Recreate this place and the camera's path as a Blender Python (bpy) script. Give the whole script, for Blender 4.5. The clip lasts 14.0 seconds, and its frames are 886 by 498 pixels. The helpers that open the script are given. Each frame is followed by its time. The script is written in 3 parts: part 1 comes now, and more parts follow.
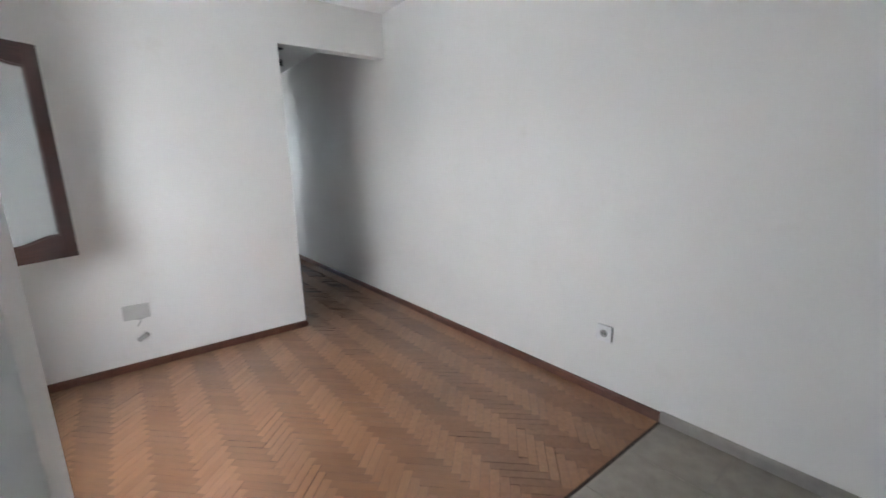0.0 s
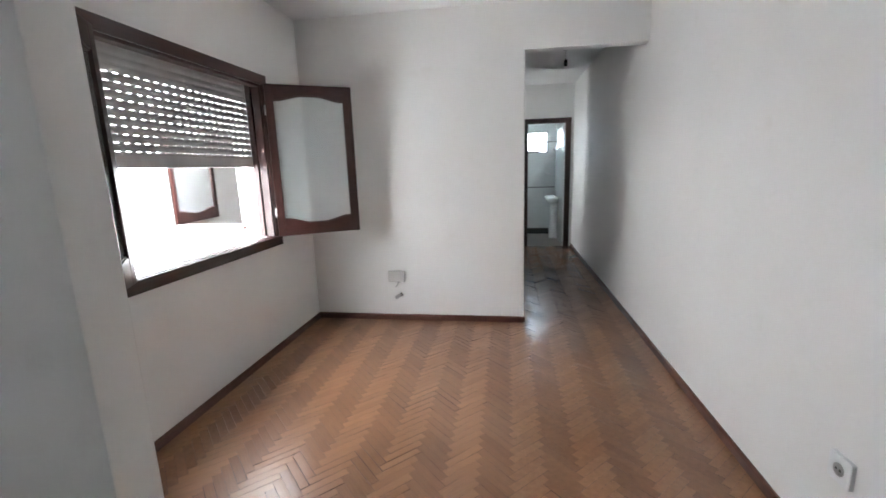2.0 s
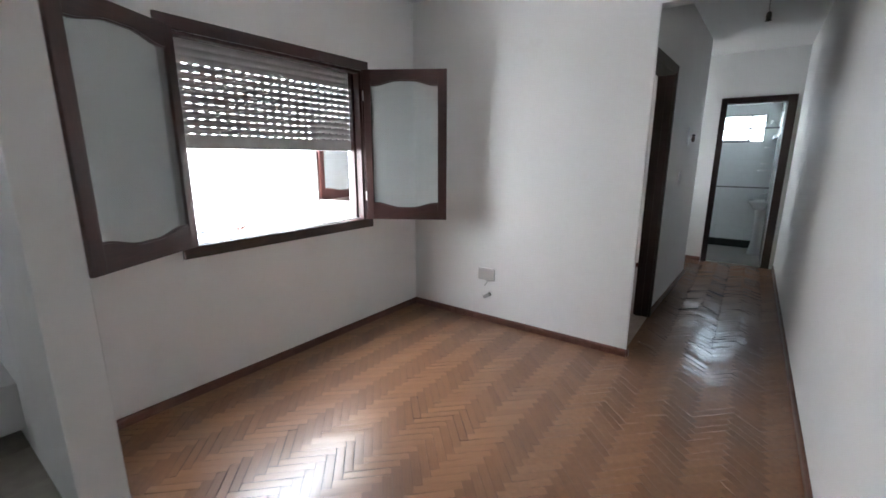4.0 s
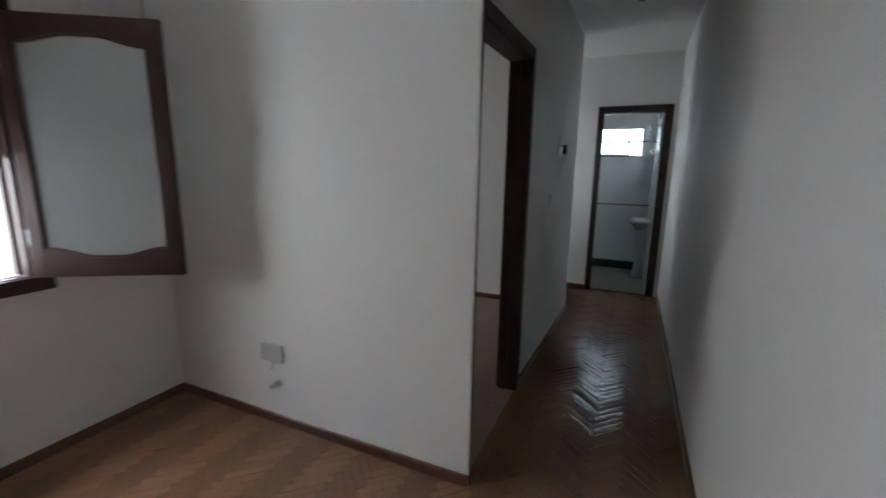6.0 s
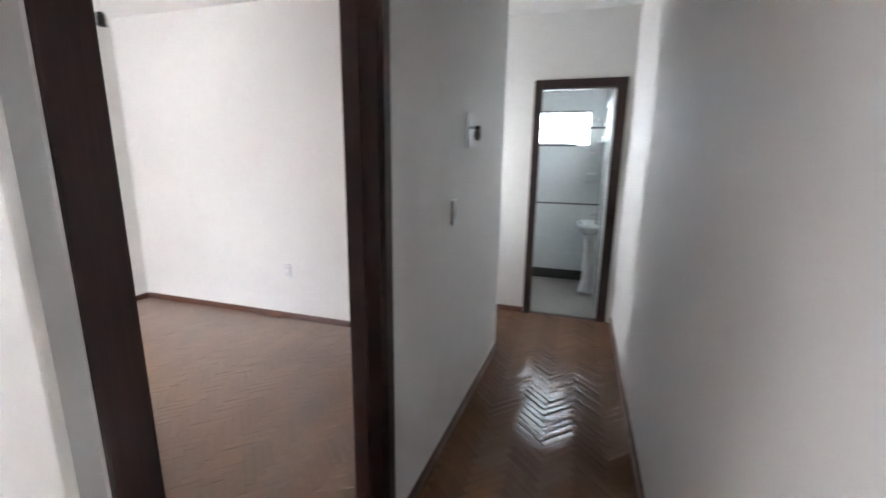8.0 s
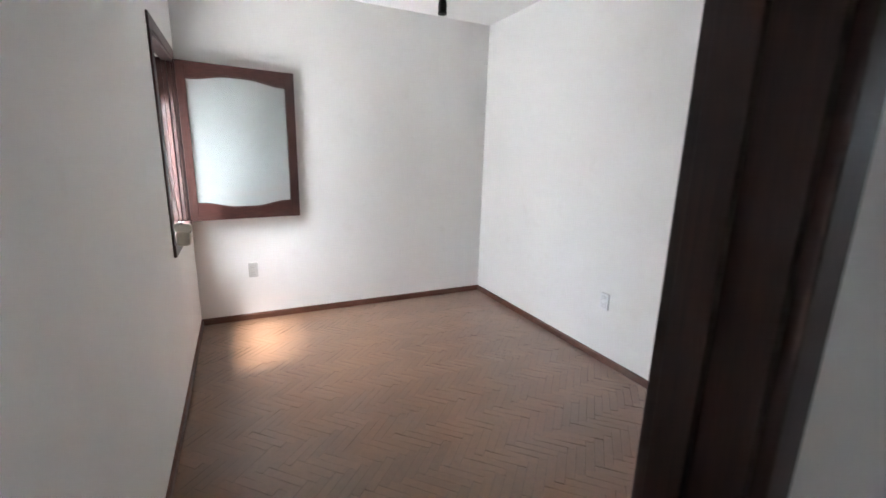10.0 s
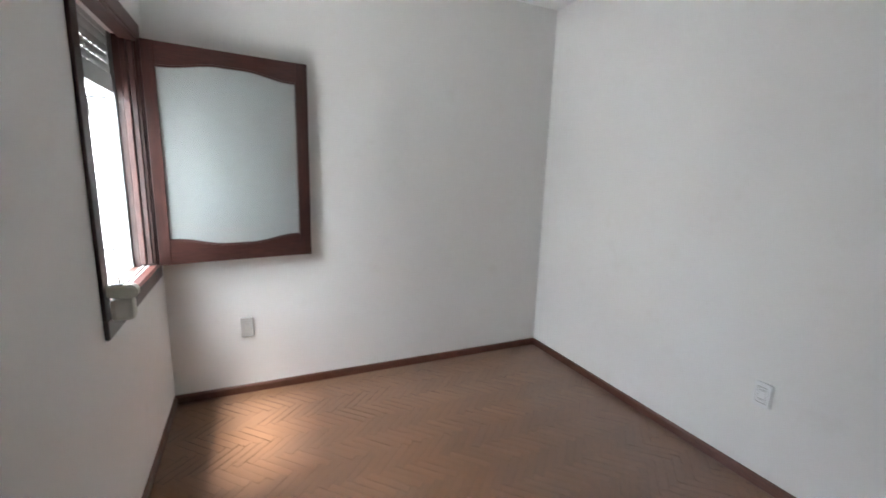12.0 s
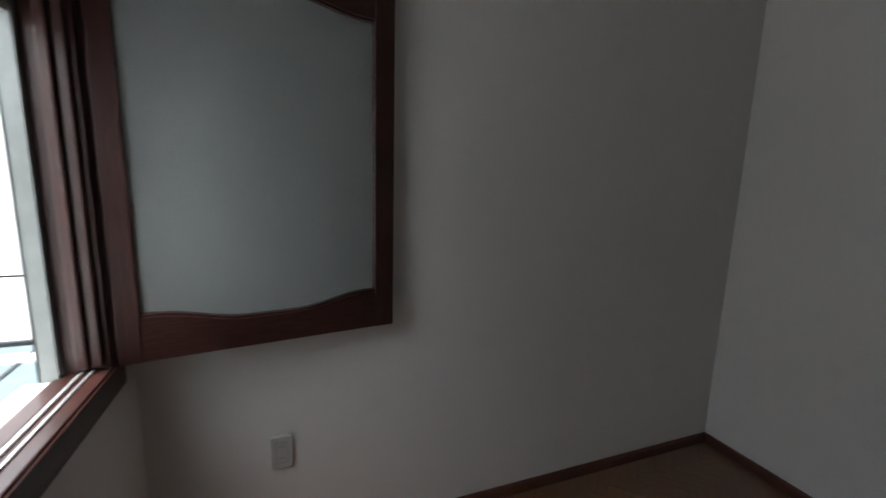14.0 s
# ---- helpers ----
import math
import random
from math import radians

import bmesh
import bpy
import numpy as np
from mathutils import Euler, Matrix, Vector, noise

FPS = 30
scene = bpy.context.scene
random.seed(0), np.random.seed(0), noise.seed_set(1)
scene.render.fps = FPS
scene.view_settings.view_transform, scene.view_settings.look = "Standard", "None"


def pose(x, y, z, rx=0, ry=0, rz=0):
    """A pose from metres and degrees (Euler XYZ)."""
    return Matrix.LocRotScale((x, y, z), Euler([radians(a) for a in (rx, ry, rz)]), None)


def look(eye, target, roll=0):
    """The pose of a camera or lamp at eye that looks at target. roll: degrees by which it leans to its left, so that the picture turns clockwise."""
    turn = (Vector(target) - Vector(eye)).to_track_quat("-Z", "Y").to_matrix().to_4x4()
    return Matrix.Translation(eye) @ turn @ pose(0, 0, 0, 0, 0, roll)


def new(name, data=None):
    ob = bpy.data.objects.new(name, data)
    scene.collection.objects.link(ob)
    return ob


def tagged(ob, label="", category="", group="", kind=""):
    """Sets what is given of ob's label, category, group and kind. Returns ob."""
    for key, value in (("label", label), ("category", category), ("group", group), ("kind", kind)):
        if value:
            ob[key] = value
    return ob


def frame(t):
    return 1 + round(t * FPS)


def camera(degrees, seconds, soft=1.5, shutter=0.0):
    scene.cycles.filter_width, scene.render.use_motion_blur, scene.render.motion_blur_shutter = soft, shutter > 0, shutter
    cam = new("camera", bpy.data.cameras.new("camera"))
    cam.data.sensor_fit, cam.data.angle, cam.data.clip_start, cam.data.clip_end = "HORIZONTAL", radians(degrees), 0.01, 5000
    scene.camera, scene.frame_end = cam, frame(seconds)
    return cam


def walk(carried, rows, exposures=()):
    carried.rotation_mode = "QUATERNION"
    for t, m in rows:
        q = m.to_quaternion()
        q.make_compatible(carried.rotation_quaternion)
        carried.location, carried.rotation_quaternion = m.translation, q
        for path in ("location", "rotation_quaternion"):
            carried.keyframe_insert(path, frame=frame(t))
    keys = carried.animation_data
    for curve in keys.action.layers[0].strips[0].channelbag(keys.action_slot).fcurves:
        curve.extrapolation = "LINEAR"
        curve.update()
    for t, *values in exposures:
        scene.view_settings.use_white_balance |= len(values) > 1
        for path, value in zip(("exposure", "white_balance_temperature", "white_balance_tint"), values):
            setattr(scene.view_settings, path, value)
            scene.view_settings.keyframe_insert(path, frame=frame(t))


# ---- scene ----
cam = camera(93.3, 14.0, soft=1.6, shutter=0.35)
PATH = [
    (0, (-2.007, -0.939, 1.321), (-0.817, 0.617, 0.916), -1.8),
    (0.5, (-1.776, -0.974, 1.339), (-1.014, 0.833, 0.946), -1.8),
    (1, (-1.552, -1.071, 1.337), (-1.25, 0.866, 0.938), -2.0),
    (1.5, (-1.313, -1.117, 1.336), (-1.348, 0.847, 0.96), -2.3),
    (2, (-1.048, -1.09, 1.35), (-1.35, 0.85, 0.967), -1.8),
    (2.5, (-0.778, -1.016, 1.318), (-1.377, 0.851, 0.926), -0.7),
    (2.7, (-0.656, -1.004, 1.319), (-1.368, 0.823, 0.926), 0.2),
    (4.8, (-0.338, 0.101, 1.368), (-1.605, 1.592, 0.953), -0.2),
    (5, (-0.337, 0.247, 1.36), (-1.618, 1.73, 0.961), 0.2),
    (5.5, (-0.353, 0.57, 1.373), (-1.457, 2.193, 0.992), 0.9),
    (6, (-0.361, 0.909, 1.383), (-1.16, 2.702, 1.001), 0.9),
    (6.5, (-0.38, 1.244, 1.387), (-0.747, 3.172, 1.001), 1.3),
    (7, (-0.371, 1.567, 1.399), (-0.518, 3.523, 1.007), 0.6),
    (7.5, (-0.347, 1.89, 1.398), (-0.482, 3.845, 0.998), 0.6),
    (8, (-0.359, 2.172, 1.401), (-0.954, 4.035, 0.982), 0.8),
    (8.5, (-0.402, 2.408, 1.394), (-1.631, 3.927, 0.968), -0.5),
    (8.7, (-0.427, 2.497, 1.388), (-1.87, 3.816, 0.966), 0.2),
    (10.8, (-1.029, 2.991, 1.402), (-2.796, 3.816, 0.96), 1.6),
    (11, (-1.108, 2.997, 1.404), (-2.831, 3.913, 0.964), 2.2),
    (11.5, (-1.39, 3.003, 1.388), (-3.119, 3.924, 0.986), 2.6),
    (12, (-1.718, 3.018, 1.394), (-3.507, 3.836, 1.031), 1.8),
    (12.5, (-2.061, 3.06, 1.39), (-3.971, 3.557, 1.067), 1.0),
    (13, (-2.39, 3.032, 1.385), (-4.307, 3.5, 1.064), 1.0),
    (13.5, (-2.698, 2.989, 1.388), (-4.614, 3.464, 1.062), 0.6),
    (14, (-2.974, 2.982, 1.385), (-4.814, 3.692, 1.051), 1.6),
]
EXPOSURES = [(0.0, 5.12, 6200, 7), (0.5, 5.14, 6200, 7), (1.5, 5.2, 6350, 8), (2.5, 5.0, 6350, 8), (5.0, 4.82, 6100, 8), (5.5, 3.6, 6100, 8), (6.0, 4.0, 6250, 7), (6.5, 5.06, 6450, 9), (7.0, 5.28, 6400, 11), (7.5, 5.47, 6480, 12), (8.0, 5.60, 6500, 11), (8.5, 5.57, 6400, 11),
             (11.0, 5.05, 6280, 6), (12.0, 4.72, 6250, 6), (12.5, 4.58, 6150, 5), (13.0, 4.08, 6100, 5), (13.5, 2.88, 6100, 4), (14.0, 2.33, 6400, 7)]
walk(cam, [(t, look(eye, aim, roll)) for t, eye, aim, roll in PATH], EXPOSURES)

# ---- world and light: bright day under thin cloud ----
world = bpy.data.worlds.new("sky")
scene.world = world
world.use_nodes = True
wn = world.node_tree.nodes
sky = wn.new("ShaderNodeTexSky")
sky.sky_type, sky.sun_disc = "NISHITA", False
sky.sun_elevation, sky.sun_rotation = radians(69), radians(164)
sky.dust_density = 4.0
wl = world.node_tree.links
direction = wn.new("ShaderNodeTexCoord")
split = wn.new("ShaderNodeSeparateXYZ")
wl.new(direction.outputs["Generated"], split.inputs[0])
up = wn.new("ShaderNodeMapRange")          # overcast: three times brighter overhead than at the horizon
for i, v in ((1, 0.0), (2, 1.0), (3, 4.0), (4, 12.0)):
    up.inputs[i].default_value = v
wl.new(split.outputs["Z"], up.inputs[0])
cloud = wn.new("ShaderNodeMixRGB")
cloud.blend_type = "MULTIPLY"
cloud.inputs[0].default_value = 1.0
cloud.inputs[2].default_value = (0.96, 0.985, 1.04, 1)
wl.new(up.outputs[0], cloud.inputs[1])
soften = wn.new("ShaderNodeMixRGB")
soften.inputs[0].default_value = 0.75
wl.new(sky.outputs[0], soften.inputs[1])
wl.new(cloud.outputs[0], soften.inputs[2])
wl.new(soften.outputs[0], wn["Background"].inputs[0])
wn["Background"].inputs[1].default_value = 0.15
sun = bpy.data.lights.new("sun", "SUN")
sun.energy, sun.angle, sun.color = 0.75, radians(16), (1.0, 0.98, 0.96)
new("sun", sun).matrix_world = look((1.0, -3.45, 9.4), (0, 0, 0))

# ---- plan, in metres ----
H = 2.575                       # ceilings
XW, YE, XC = -2.788, 2.44, -0.932  # living room: west wall, end wall; corridor: west wall
YT = -0.085                     # edge between tiles and parquet
XE = -0.905                     # corner where the end wall meets the corridor
XS = -2.140                     # free end of the stub wall
HH = 2.225                      # underside of the header over the corridor
YS, YN, XB = 2.548, 5.107, -4.41  # bedroom: south, north, west walls
DY0, DY1, DH = 2.550, 3.345, 1.995  # bedroom door opening
YC = 5.105                      # end of the corridor's west wall
YF, YBA, XBR = 5.972, 7.304, -0.13  # far wall, bathroom's back wall and right wall
TH = 0.165
TC = 0.11                       # thickness of the corridor's west wall, which runs slightly askew
SKEW = Matrix.Translation((XC, 3.345, 0)) @ Matrix.Rotation(radians(-1.98), 4, 'Z') @ Matrix.Translation((-XC, -3.345, 0))


# ---- materials ----
def material(name, rough=0.5, metallic=0.0):
    m = bpy.data.materials.new(name)
    m.use_nodes = True
    b = m.node_tree.nodes["Principled BSDF"]
    b.inputs["Roughness"].default_value = rough
    b.inputs["Metallic"].default_value = metallic
    return m, m.node_tree.nodes, m.node_tree.links, b


def ramp(nodes, links, fac, *stops):
    r = nodes.new("ShaderNodeValToRGB")
    while len(r.color_ramp.elements) < len(stops):
        r.color_ramp.elements.new(0.5)
    for e, (p, c) in zip(r.color_ramp.elements, stops):
        e.position, e.color = p, (*c, 1)
    links.new(fac, r.inputs[0])
    return r.outputs[0]


def noise_tex(nodes, links, scale, detail=4, stretch=(1, 1, 1), space="Object"):
    co = nodes.new("ShaderNodeTexCoord")
    mp = nodes.new("ShaderNodeMapping")
    mp.inputs["Scale"].default_value = stretch
    links.new(co.outputs[space], mp.inputs[0])
    n = nodes.new("ShaderNodeTexNoise")
    n.inputs["Scale"].default_value, n.inputs["Detail"].default_value = scale, detail
    links.new(mp.outputs[0], n.inputs["Vector"])
    return n.outputs["Fac"]


def bump(nodes, links, b, height, strength, distance=0.002):
    n = nodes.new("ShaderNodeBump")
    n.inputs["Strength"].default_value, n.inputs["Distance"].default_value = strength, distance
    links.new(height, n.inputs["Height"])
    links.new(n.outputs[0], b.inputs["Normal"])


def mixed(nodes, links, kind, fac, a, c):
    n = nodes.new("ShaderNodeMixRGB")
    n.blend_type = kind
    if isinstance(fac, float):
        n.inputs[0].default_value = fac
    else:
        links.new(fac, n.inputs[0])
    for sock, v in ((n.inputs[1], a), (n.inputs[2], c)):
        if isinstance(v, tuple):
            sock.default_value = (*v, 1)
        else:
            links.new(v, sock)
    return n.outputs[0]


def paint(name, col, rough=0.62, wear=0.05, relief=0.25):
    """Rolled wall paint: faint roller stipple, slow drift of tone and a few scuffs."""
    m, n, l, b = material(name, rough)
    dark = tuple(c * (1 - wear) for c in col)
    slow = ramp(n, l, noise_tex(n, l, 1.3, 5), (0.3, dark), (0.7, col))
    scuff = ramp(n, l, noise_tex(n, l, 5.0, 8), (0.22, (0.93, 0.92, 0.9)), (0.36, (1, 1, 1)))
    l.new(mixed(n, l, "MULTIPLY", 0.6, slow, scuff), b.inputs["Base Color"])
    bump(n, l, b, noise_tex(n, l, 160, 6), relief, 0.0012)
    return m


def wood(name, dark, light, rough, stretch, grain=30, coat=0.15):
    """Varnished joinery with grain along the unstretched axis."""
    m, n, l, b = material(name, rough)
    g = noise_tex(n, l, grain, 6, stretch)
    slow = noise_tex(n, l, 3, 3)
    col = ramp(n, l, g, (0.3, dark), (0.75, light))
    tone = ramp(n, l, slow, (0.3, (0.75, 0.72, 0.7)), (0.7, (1.1, 1.08, 1.05)))
    l.new(mixed(n, l, "MULTIPLY", 1.0, col, tone), b.inputs["Base Color"])
    b.inputs["Coat Weight"].default_value = coat
    b.inputs["Coat Roughness"].default_value = 0.25
    bump(n, l, b, g, 0.15, 0.001)
    return m


def parquet(name, sheen_tone, island, finish):
    """Worn varnished hardwood stave, grain along its local x; tone differs from stave to stave, and by direction to
    imitate sheen.
    finish: (tone, roughness, gloss, film weight, film roughness, dust) at its south and north ends, spread."""
    south, north, spread = finish
    m, n, l, b = material(name, south[1])
    if island:
        rnd = n.new("ShaderNodeNewGeometry").outputs["Random Per Island"]
        grain = noise_tex(n, l, 40, 5, (1, 1, 1))
    else:
        rnd = n.new("ShaderNodeObjectInfo").outputs["Random"]
        grain = noise_tex(n, l, 9, 6, (1.2, 14, 1))
    mid = (0.283, 0.153, 0.087)
    base = ramp(n, l, rnd, (0.0, tuple(c * (1 - spread) for c in mid)), (0.35, tuple(c * (1 - spread * .25) for c in mid)), (1.0, tuple(c * (1 + spread) for c in mid)))
    streak = ramp(n, l, grain, (0.3, (0.88, 0.86, 0.84)), (0.7, (1.05, 1.045, 1.04)))
    geo = n.new("ShaderNodeNewGeometry")
    wear = n.new("ShaderNodeTexNoise")
    wear.inputs["Scale"].default_value, wear.inputs["Detail"].default_value = 1.7, 3
    l.new(geo.outputs["Position"], wear.inputs["Vector"])
    worn = ramp(n, l, wear.outputs["Fac"], (0.28, (0.81, 0.79, 0.77)), (0.72, (1.12, 1.11, 1.10)))
    col = mixed(n, l, "MULTIPLY", 1.0, base, streak)
    col = mixed(n, l, "MULTIPLY", 1.0, col, worn)
    split_y = n.new("ShaderNodeSeparateXYZ")
    l.new(geo.outputs["Position"], split_y.inputs[0])

    def along(a, c):                       # darker, greyer and glossier towards the north end
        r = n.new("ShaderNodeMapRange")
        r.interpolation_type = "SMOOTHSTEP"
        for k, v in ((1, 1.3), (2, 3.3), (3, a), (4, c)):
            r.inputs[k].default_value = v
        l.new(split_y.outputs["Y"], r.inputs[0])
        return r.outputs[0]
    tone = mixed(n, l, "MIX", along(0.0, 1.0), tuple(c * sheen_tone for c in south[0]), tuple(c * sheen_tone for c in north[0]))
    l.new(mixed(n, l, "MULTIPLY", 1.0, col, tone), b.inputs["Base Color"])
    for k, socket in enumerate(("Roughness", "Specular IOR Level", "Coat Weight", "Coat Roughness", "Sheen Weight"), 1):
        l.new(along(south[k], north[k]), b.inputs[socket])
    b.inputs["Sheen Roughness"].default_value = .45
    bump(n, l, b, grain, 0.12, 0.0008)
    return m


def flat(name, col, rough=0.4, metallic=0.0, var=0.06):
    """A plain manufactured surface with slight soiling."""
    m, n, l, b = material(name, rough, metallic)
    dark = tuple(c * (1 - var) for c in col)
    l.new(ramp(n, l, noise_tex(n, l, 14, 5), (0.35, dark), (0.65, col)), b.inputs["Base Color"])
    return m


def glass_mat(name, col, rough, through_white=0.0):
    m, n, l, b = material(name, rough)
    b.inputs["Base Color"].default_value = (*col, 1)
    b.inputs["Transmission Weight"].default_value = 1.0 - through_white
    b.inputs["IOR"].default_value = 1.45
    return m


WALL = paint("wall_paint", (0.85, 0.845, 0.83))
CEIL = paint("ceiling_paint", (0.86, 0.86, 0.85), 0.7)
OUTER = paint("outdoor_white_render", (0.82, 0.81, 0.79), 0.8, 0.1, 0.5)
DARK_V = wood("dark_stained_wood_upright", (0.026, 0.0095, 0.008), (0.055, 0.020, 0.016), 0.36, (6, 6, 0.35))
DARK_H = wood("dark_stained_wood_level", (0.026, 0.0095, 0.008), (0.055, 0.020, 0.016), 0.36, (0.5, 0.5, 6))
# the dark stained wood again, lightened to stand in for daylight falling on it
LIT_RED_V = wood("lit_reddish_wood_upright", (0.036, 0.0140, 0.0118), (0.078, 0.0295, 0.0245), 0.36, (6, 6, 0.35))
LIT_RED_H = wood("lit_reddish_wood_level", (0.036, 0.0140, 0.0118), (0.078, 0.0295, 0.0245), 0.36, (0.5, 0.5, 6))
DOORWOOD = wood("dark_door_frame_wood", (0.018, 0.0068, 0.0058), (0.040, 0.0148, 0.0122), 0.5, (6, 6, 0.35), coat=0.03)
SKIRT = wood("baseboard_wood", (0.080, 0.030, 0.019), (0.155, 0.060, 0.037), 0.42, (0.8, 0.8, 8))
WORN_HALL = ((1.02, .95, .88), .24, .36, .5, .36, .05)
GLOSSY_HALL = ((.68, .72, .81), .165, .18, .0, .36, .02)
BED_FLOOR = ((.66, .60, .515), .30, .45, .65, .36, .24)
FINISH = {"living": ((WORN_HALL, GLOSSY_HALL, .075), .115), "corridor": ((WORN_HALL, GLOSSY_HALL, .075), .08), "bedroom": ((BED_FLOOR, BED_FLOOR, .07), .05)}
# staves turned either way are toned apart: their differing sheen put into colour
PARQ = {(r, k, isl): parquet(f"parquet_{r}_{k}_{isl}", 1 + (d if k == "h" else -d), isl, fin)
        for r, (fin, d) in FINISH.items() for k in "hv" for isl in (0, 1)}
SUBFLOOR = flat("dark_joint_bitumen", (0.035, 0.02, 0.013), 0.8)
TILE = flat("beige_grey_floor_tile", (0.32, 0.285, 0.24), 0.35, 0, 0.18)
GROUT = flat("grout", (0.2, 0.19, 0.17), 0.8)
PALEGROUT = flat("pale_grout", (0.66, 0.68, 0.67), 0.7)
TSKIRT = flat("grey_tile_skirting", (0.33, 0.31, 0.285), 0.35, 0, 0.15)
BATHTILE = flat("white_glazed_tile", (0.78, 0.81, 0.80), 0.12, 0, 0.03)
BATHFLOOR = flat("grey_bath_floor", (0.33, 0.305, 0.27), 0.3, 0, 0.1)
BATHSKIRT = flat("dark_green_tile", (0.055, 0.060, 0.053), 0.25)
PLASTIC = flat("white_plastic", (0.84, 0.85, 0.86), 0.3)
GREYPLATE = flat("grey_plastic", (0.40, 0.40, 0.39), 0.45)
PLATEGREY = flat("pale_grey_plate", (0.56, 0.56, 0.54), 0.45)
CREAM = flat("cream_plastic", (0.62, 0.60, 0.52), 0.4)
SHUTTER = flat("grey_pvc_slat", (0.52, 0.52, 0.51), 0.5, 0, 0.1)
BLACK = flat("black_plastic", (0.015, 0.014, 0.013), 0.4)
SOCKET = flat("brown_bakelite", (0.10, 0.075, 0.06), 0.4)
STRAP = flat("pale_brown_webbing", (0.30, 0.26, 0.21), 0.85, 0, 0.3)
STEEL = flat("brushed_steel", (0.6, 0.6, 0.6), 0.3, 1.0)
DULLSTEEL = flat("dull_grey_steel", (0.06, 0.06, 0.06), 0.5, 0.3)
BORDER = flat("grey_patterned_border_tile", (0.20, 0.205, 0.20), 0.3, 0, 0.4)
GUIDE = flat("grey_green_aluminium", (0.30, 0.325, 0.315), 0.42, 0.25, 0.15)
WINGREY = flat("grey_painted_aluminium", (0.075, 0.08, 0.08), 0.5, 0.0, 0.15)
ALU = flat("pale_aluminium", (0.72, 0.73, 0.73), 0.38, 0.6)
CHINA = flat("white_porcelain", (0.8, 0.8, 0.79), 0.12, 0, 0.02)
FROST = glass_mat("frosted_glass", (0.87, 0.925, 0.92), 0.19, 0.18)
BATHPANE = glass_mat("cloudy_bath_glass", (0.78, 0.88, 0.93), 0.45, 0.12)
MILKY = glass_mat("milky_tinted_glass", (0.20, 0.215, 0.22), 0.45, 0.05)
POLY = flat("pale_blue_roof_sheet", (0.125, 0.165, 0.175), 0.9, 0, 0.15)
TERRA = flat("terracotta", (0.075, 0.026, 0.021), 0.95, 0, 0.2)
GREYMETAL = flat("dark_weathered_metal", (0.022, 0.024, 0.026), 0.7, 0, 0.2)
FLASHING = flat("dark_grey_flashing", (0.05, 0.054, 0.058), 0.7, 0, 0.3)
CONCRETE = flat("grey_concrete", (0.32, 0.32, 0.31), 0.85, 0, 0.2)


# ---- mesh helpers ----
def box(bm, x0, y0, z0, x1, y1, z1, bevel=0.0):
    v = bmesh.ops.create_cube(bm, size=1)["verts"]
    for p in v:
        p.co = Vector(((x0 + x1) / 2 + p.co.x * abs(x1 - x0), (y0 + y1) / 2 + p.co.y * abs(y1 - y0), (z0 + z1) / 2 + p.co.z * abs(z1 - z0)))
    if bevel:
        edges = {e for p in v for e in p.link_edges}
        bmesh.ops.bevel(bm, geom=list(edges), offset=bevel, segments=2, affect="EDGES", profile=0.6)


def cyl(bm, p, q, r0, r1=None, n=20):
    p, q = Vector(p), Vector(q)
    d = q - p
    m = Matrix.Translation((p + q) / 2) @ d.to_track_quat("Z", "Y").to_matrix().to_4x4()
    bmesh.ops.create_cone(bm, cap_ends=True, segments=n, radius1=r0, radius2=r0 if r1 is None else r1, depth=d.length, matrix=m)


def tube(bm, pts, r, n=8):
    for a, b in zip(pts, pts[1:]):
        cyl(bm, a, b, r, r, n)


def prism(bm, outline, axis, a, b):
    """Extrude a 2D outline along axis ('x', 'y' or 'z') from a to b."""
    def at(p, h):
        return {"x": (h, p[0], p[1]), "y": (p[0], h, p[1]), "z": (p[0], p[1], h)}[axis]
    lo = [bm.verts.new(at(p, a)) for p in outline]
    hi = [bm.verts.new(at(p, b)) for p in outline]
    bm.faces.new(lo[::-1])
    bm.faces.new(hi)
    for i in range(len(outline)):
        j = (i + 1) % len(outline)
        bm.faces.new((lo[i], lo[j], hi[j], hi[i]))
    bmesh.ops.recalc_face_normals(bm, faces=bm.faces)


def lathe(bm, profile, centre, n=28):
    """Turn (radius, height) pairs about the vertical through centre."""
    rings = []
    for r, z in profile:
        rings.append([bm.verts.new((centre[0] + r * math.cos(2 * math.pi * i / n), centre[1] + r * math.sin(2 * math.pi * i / n), centre[2] + z)) for i in range(n)])
    for a, b in zip(rings, rings[1:]):
        for i in range(n):
            bm.faces.new((a[i], a[(i + 1) % n], b[(i + 1) % n], b[i]))
    bm.faces.new(rings[0][::-1])
    bm.faces.new(rings[-1])


def mesh_of(name, bm, mat, origin=(0, 0, 0), smooth=False):
    bmesh.ops.translate(bm, vec=-Vector(origin), verts=bm.verts)
    me = bpy.data.meshes.new(name)
    bm.to_mesh(me)
    bm.free()
    me.materials.append(mat)
    if smooth:
        for p in me.polygons:
            p.use_smooth = True
    return me


def origin_of(ob):
    return Vector(ob.location) + (origin_of(ob.parent) if ob.parent else Vector())


def thing(name, at, label, category, kind="", group=""):
    ob = new(name)
    ob.location = at
    ob.empty_display_size = 0.05
    return tagged(ob, label, category, group, kind)


def part(name, bm, mat, parent, label="", smooth=False):
    """One mesh, given in world places, under a thing or a part."""
    ob = new(name, mesh_of(name, bm, mat, origin_of(parent), smooth))
    ob.parent = parent
    return tagged(ob, label)


def boxes(*bs, bevel=0.0):
    bm = bmesh.new()
    for b in bs:
        box(bm, *b, bevel=bevel)
    return bm


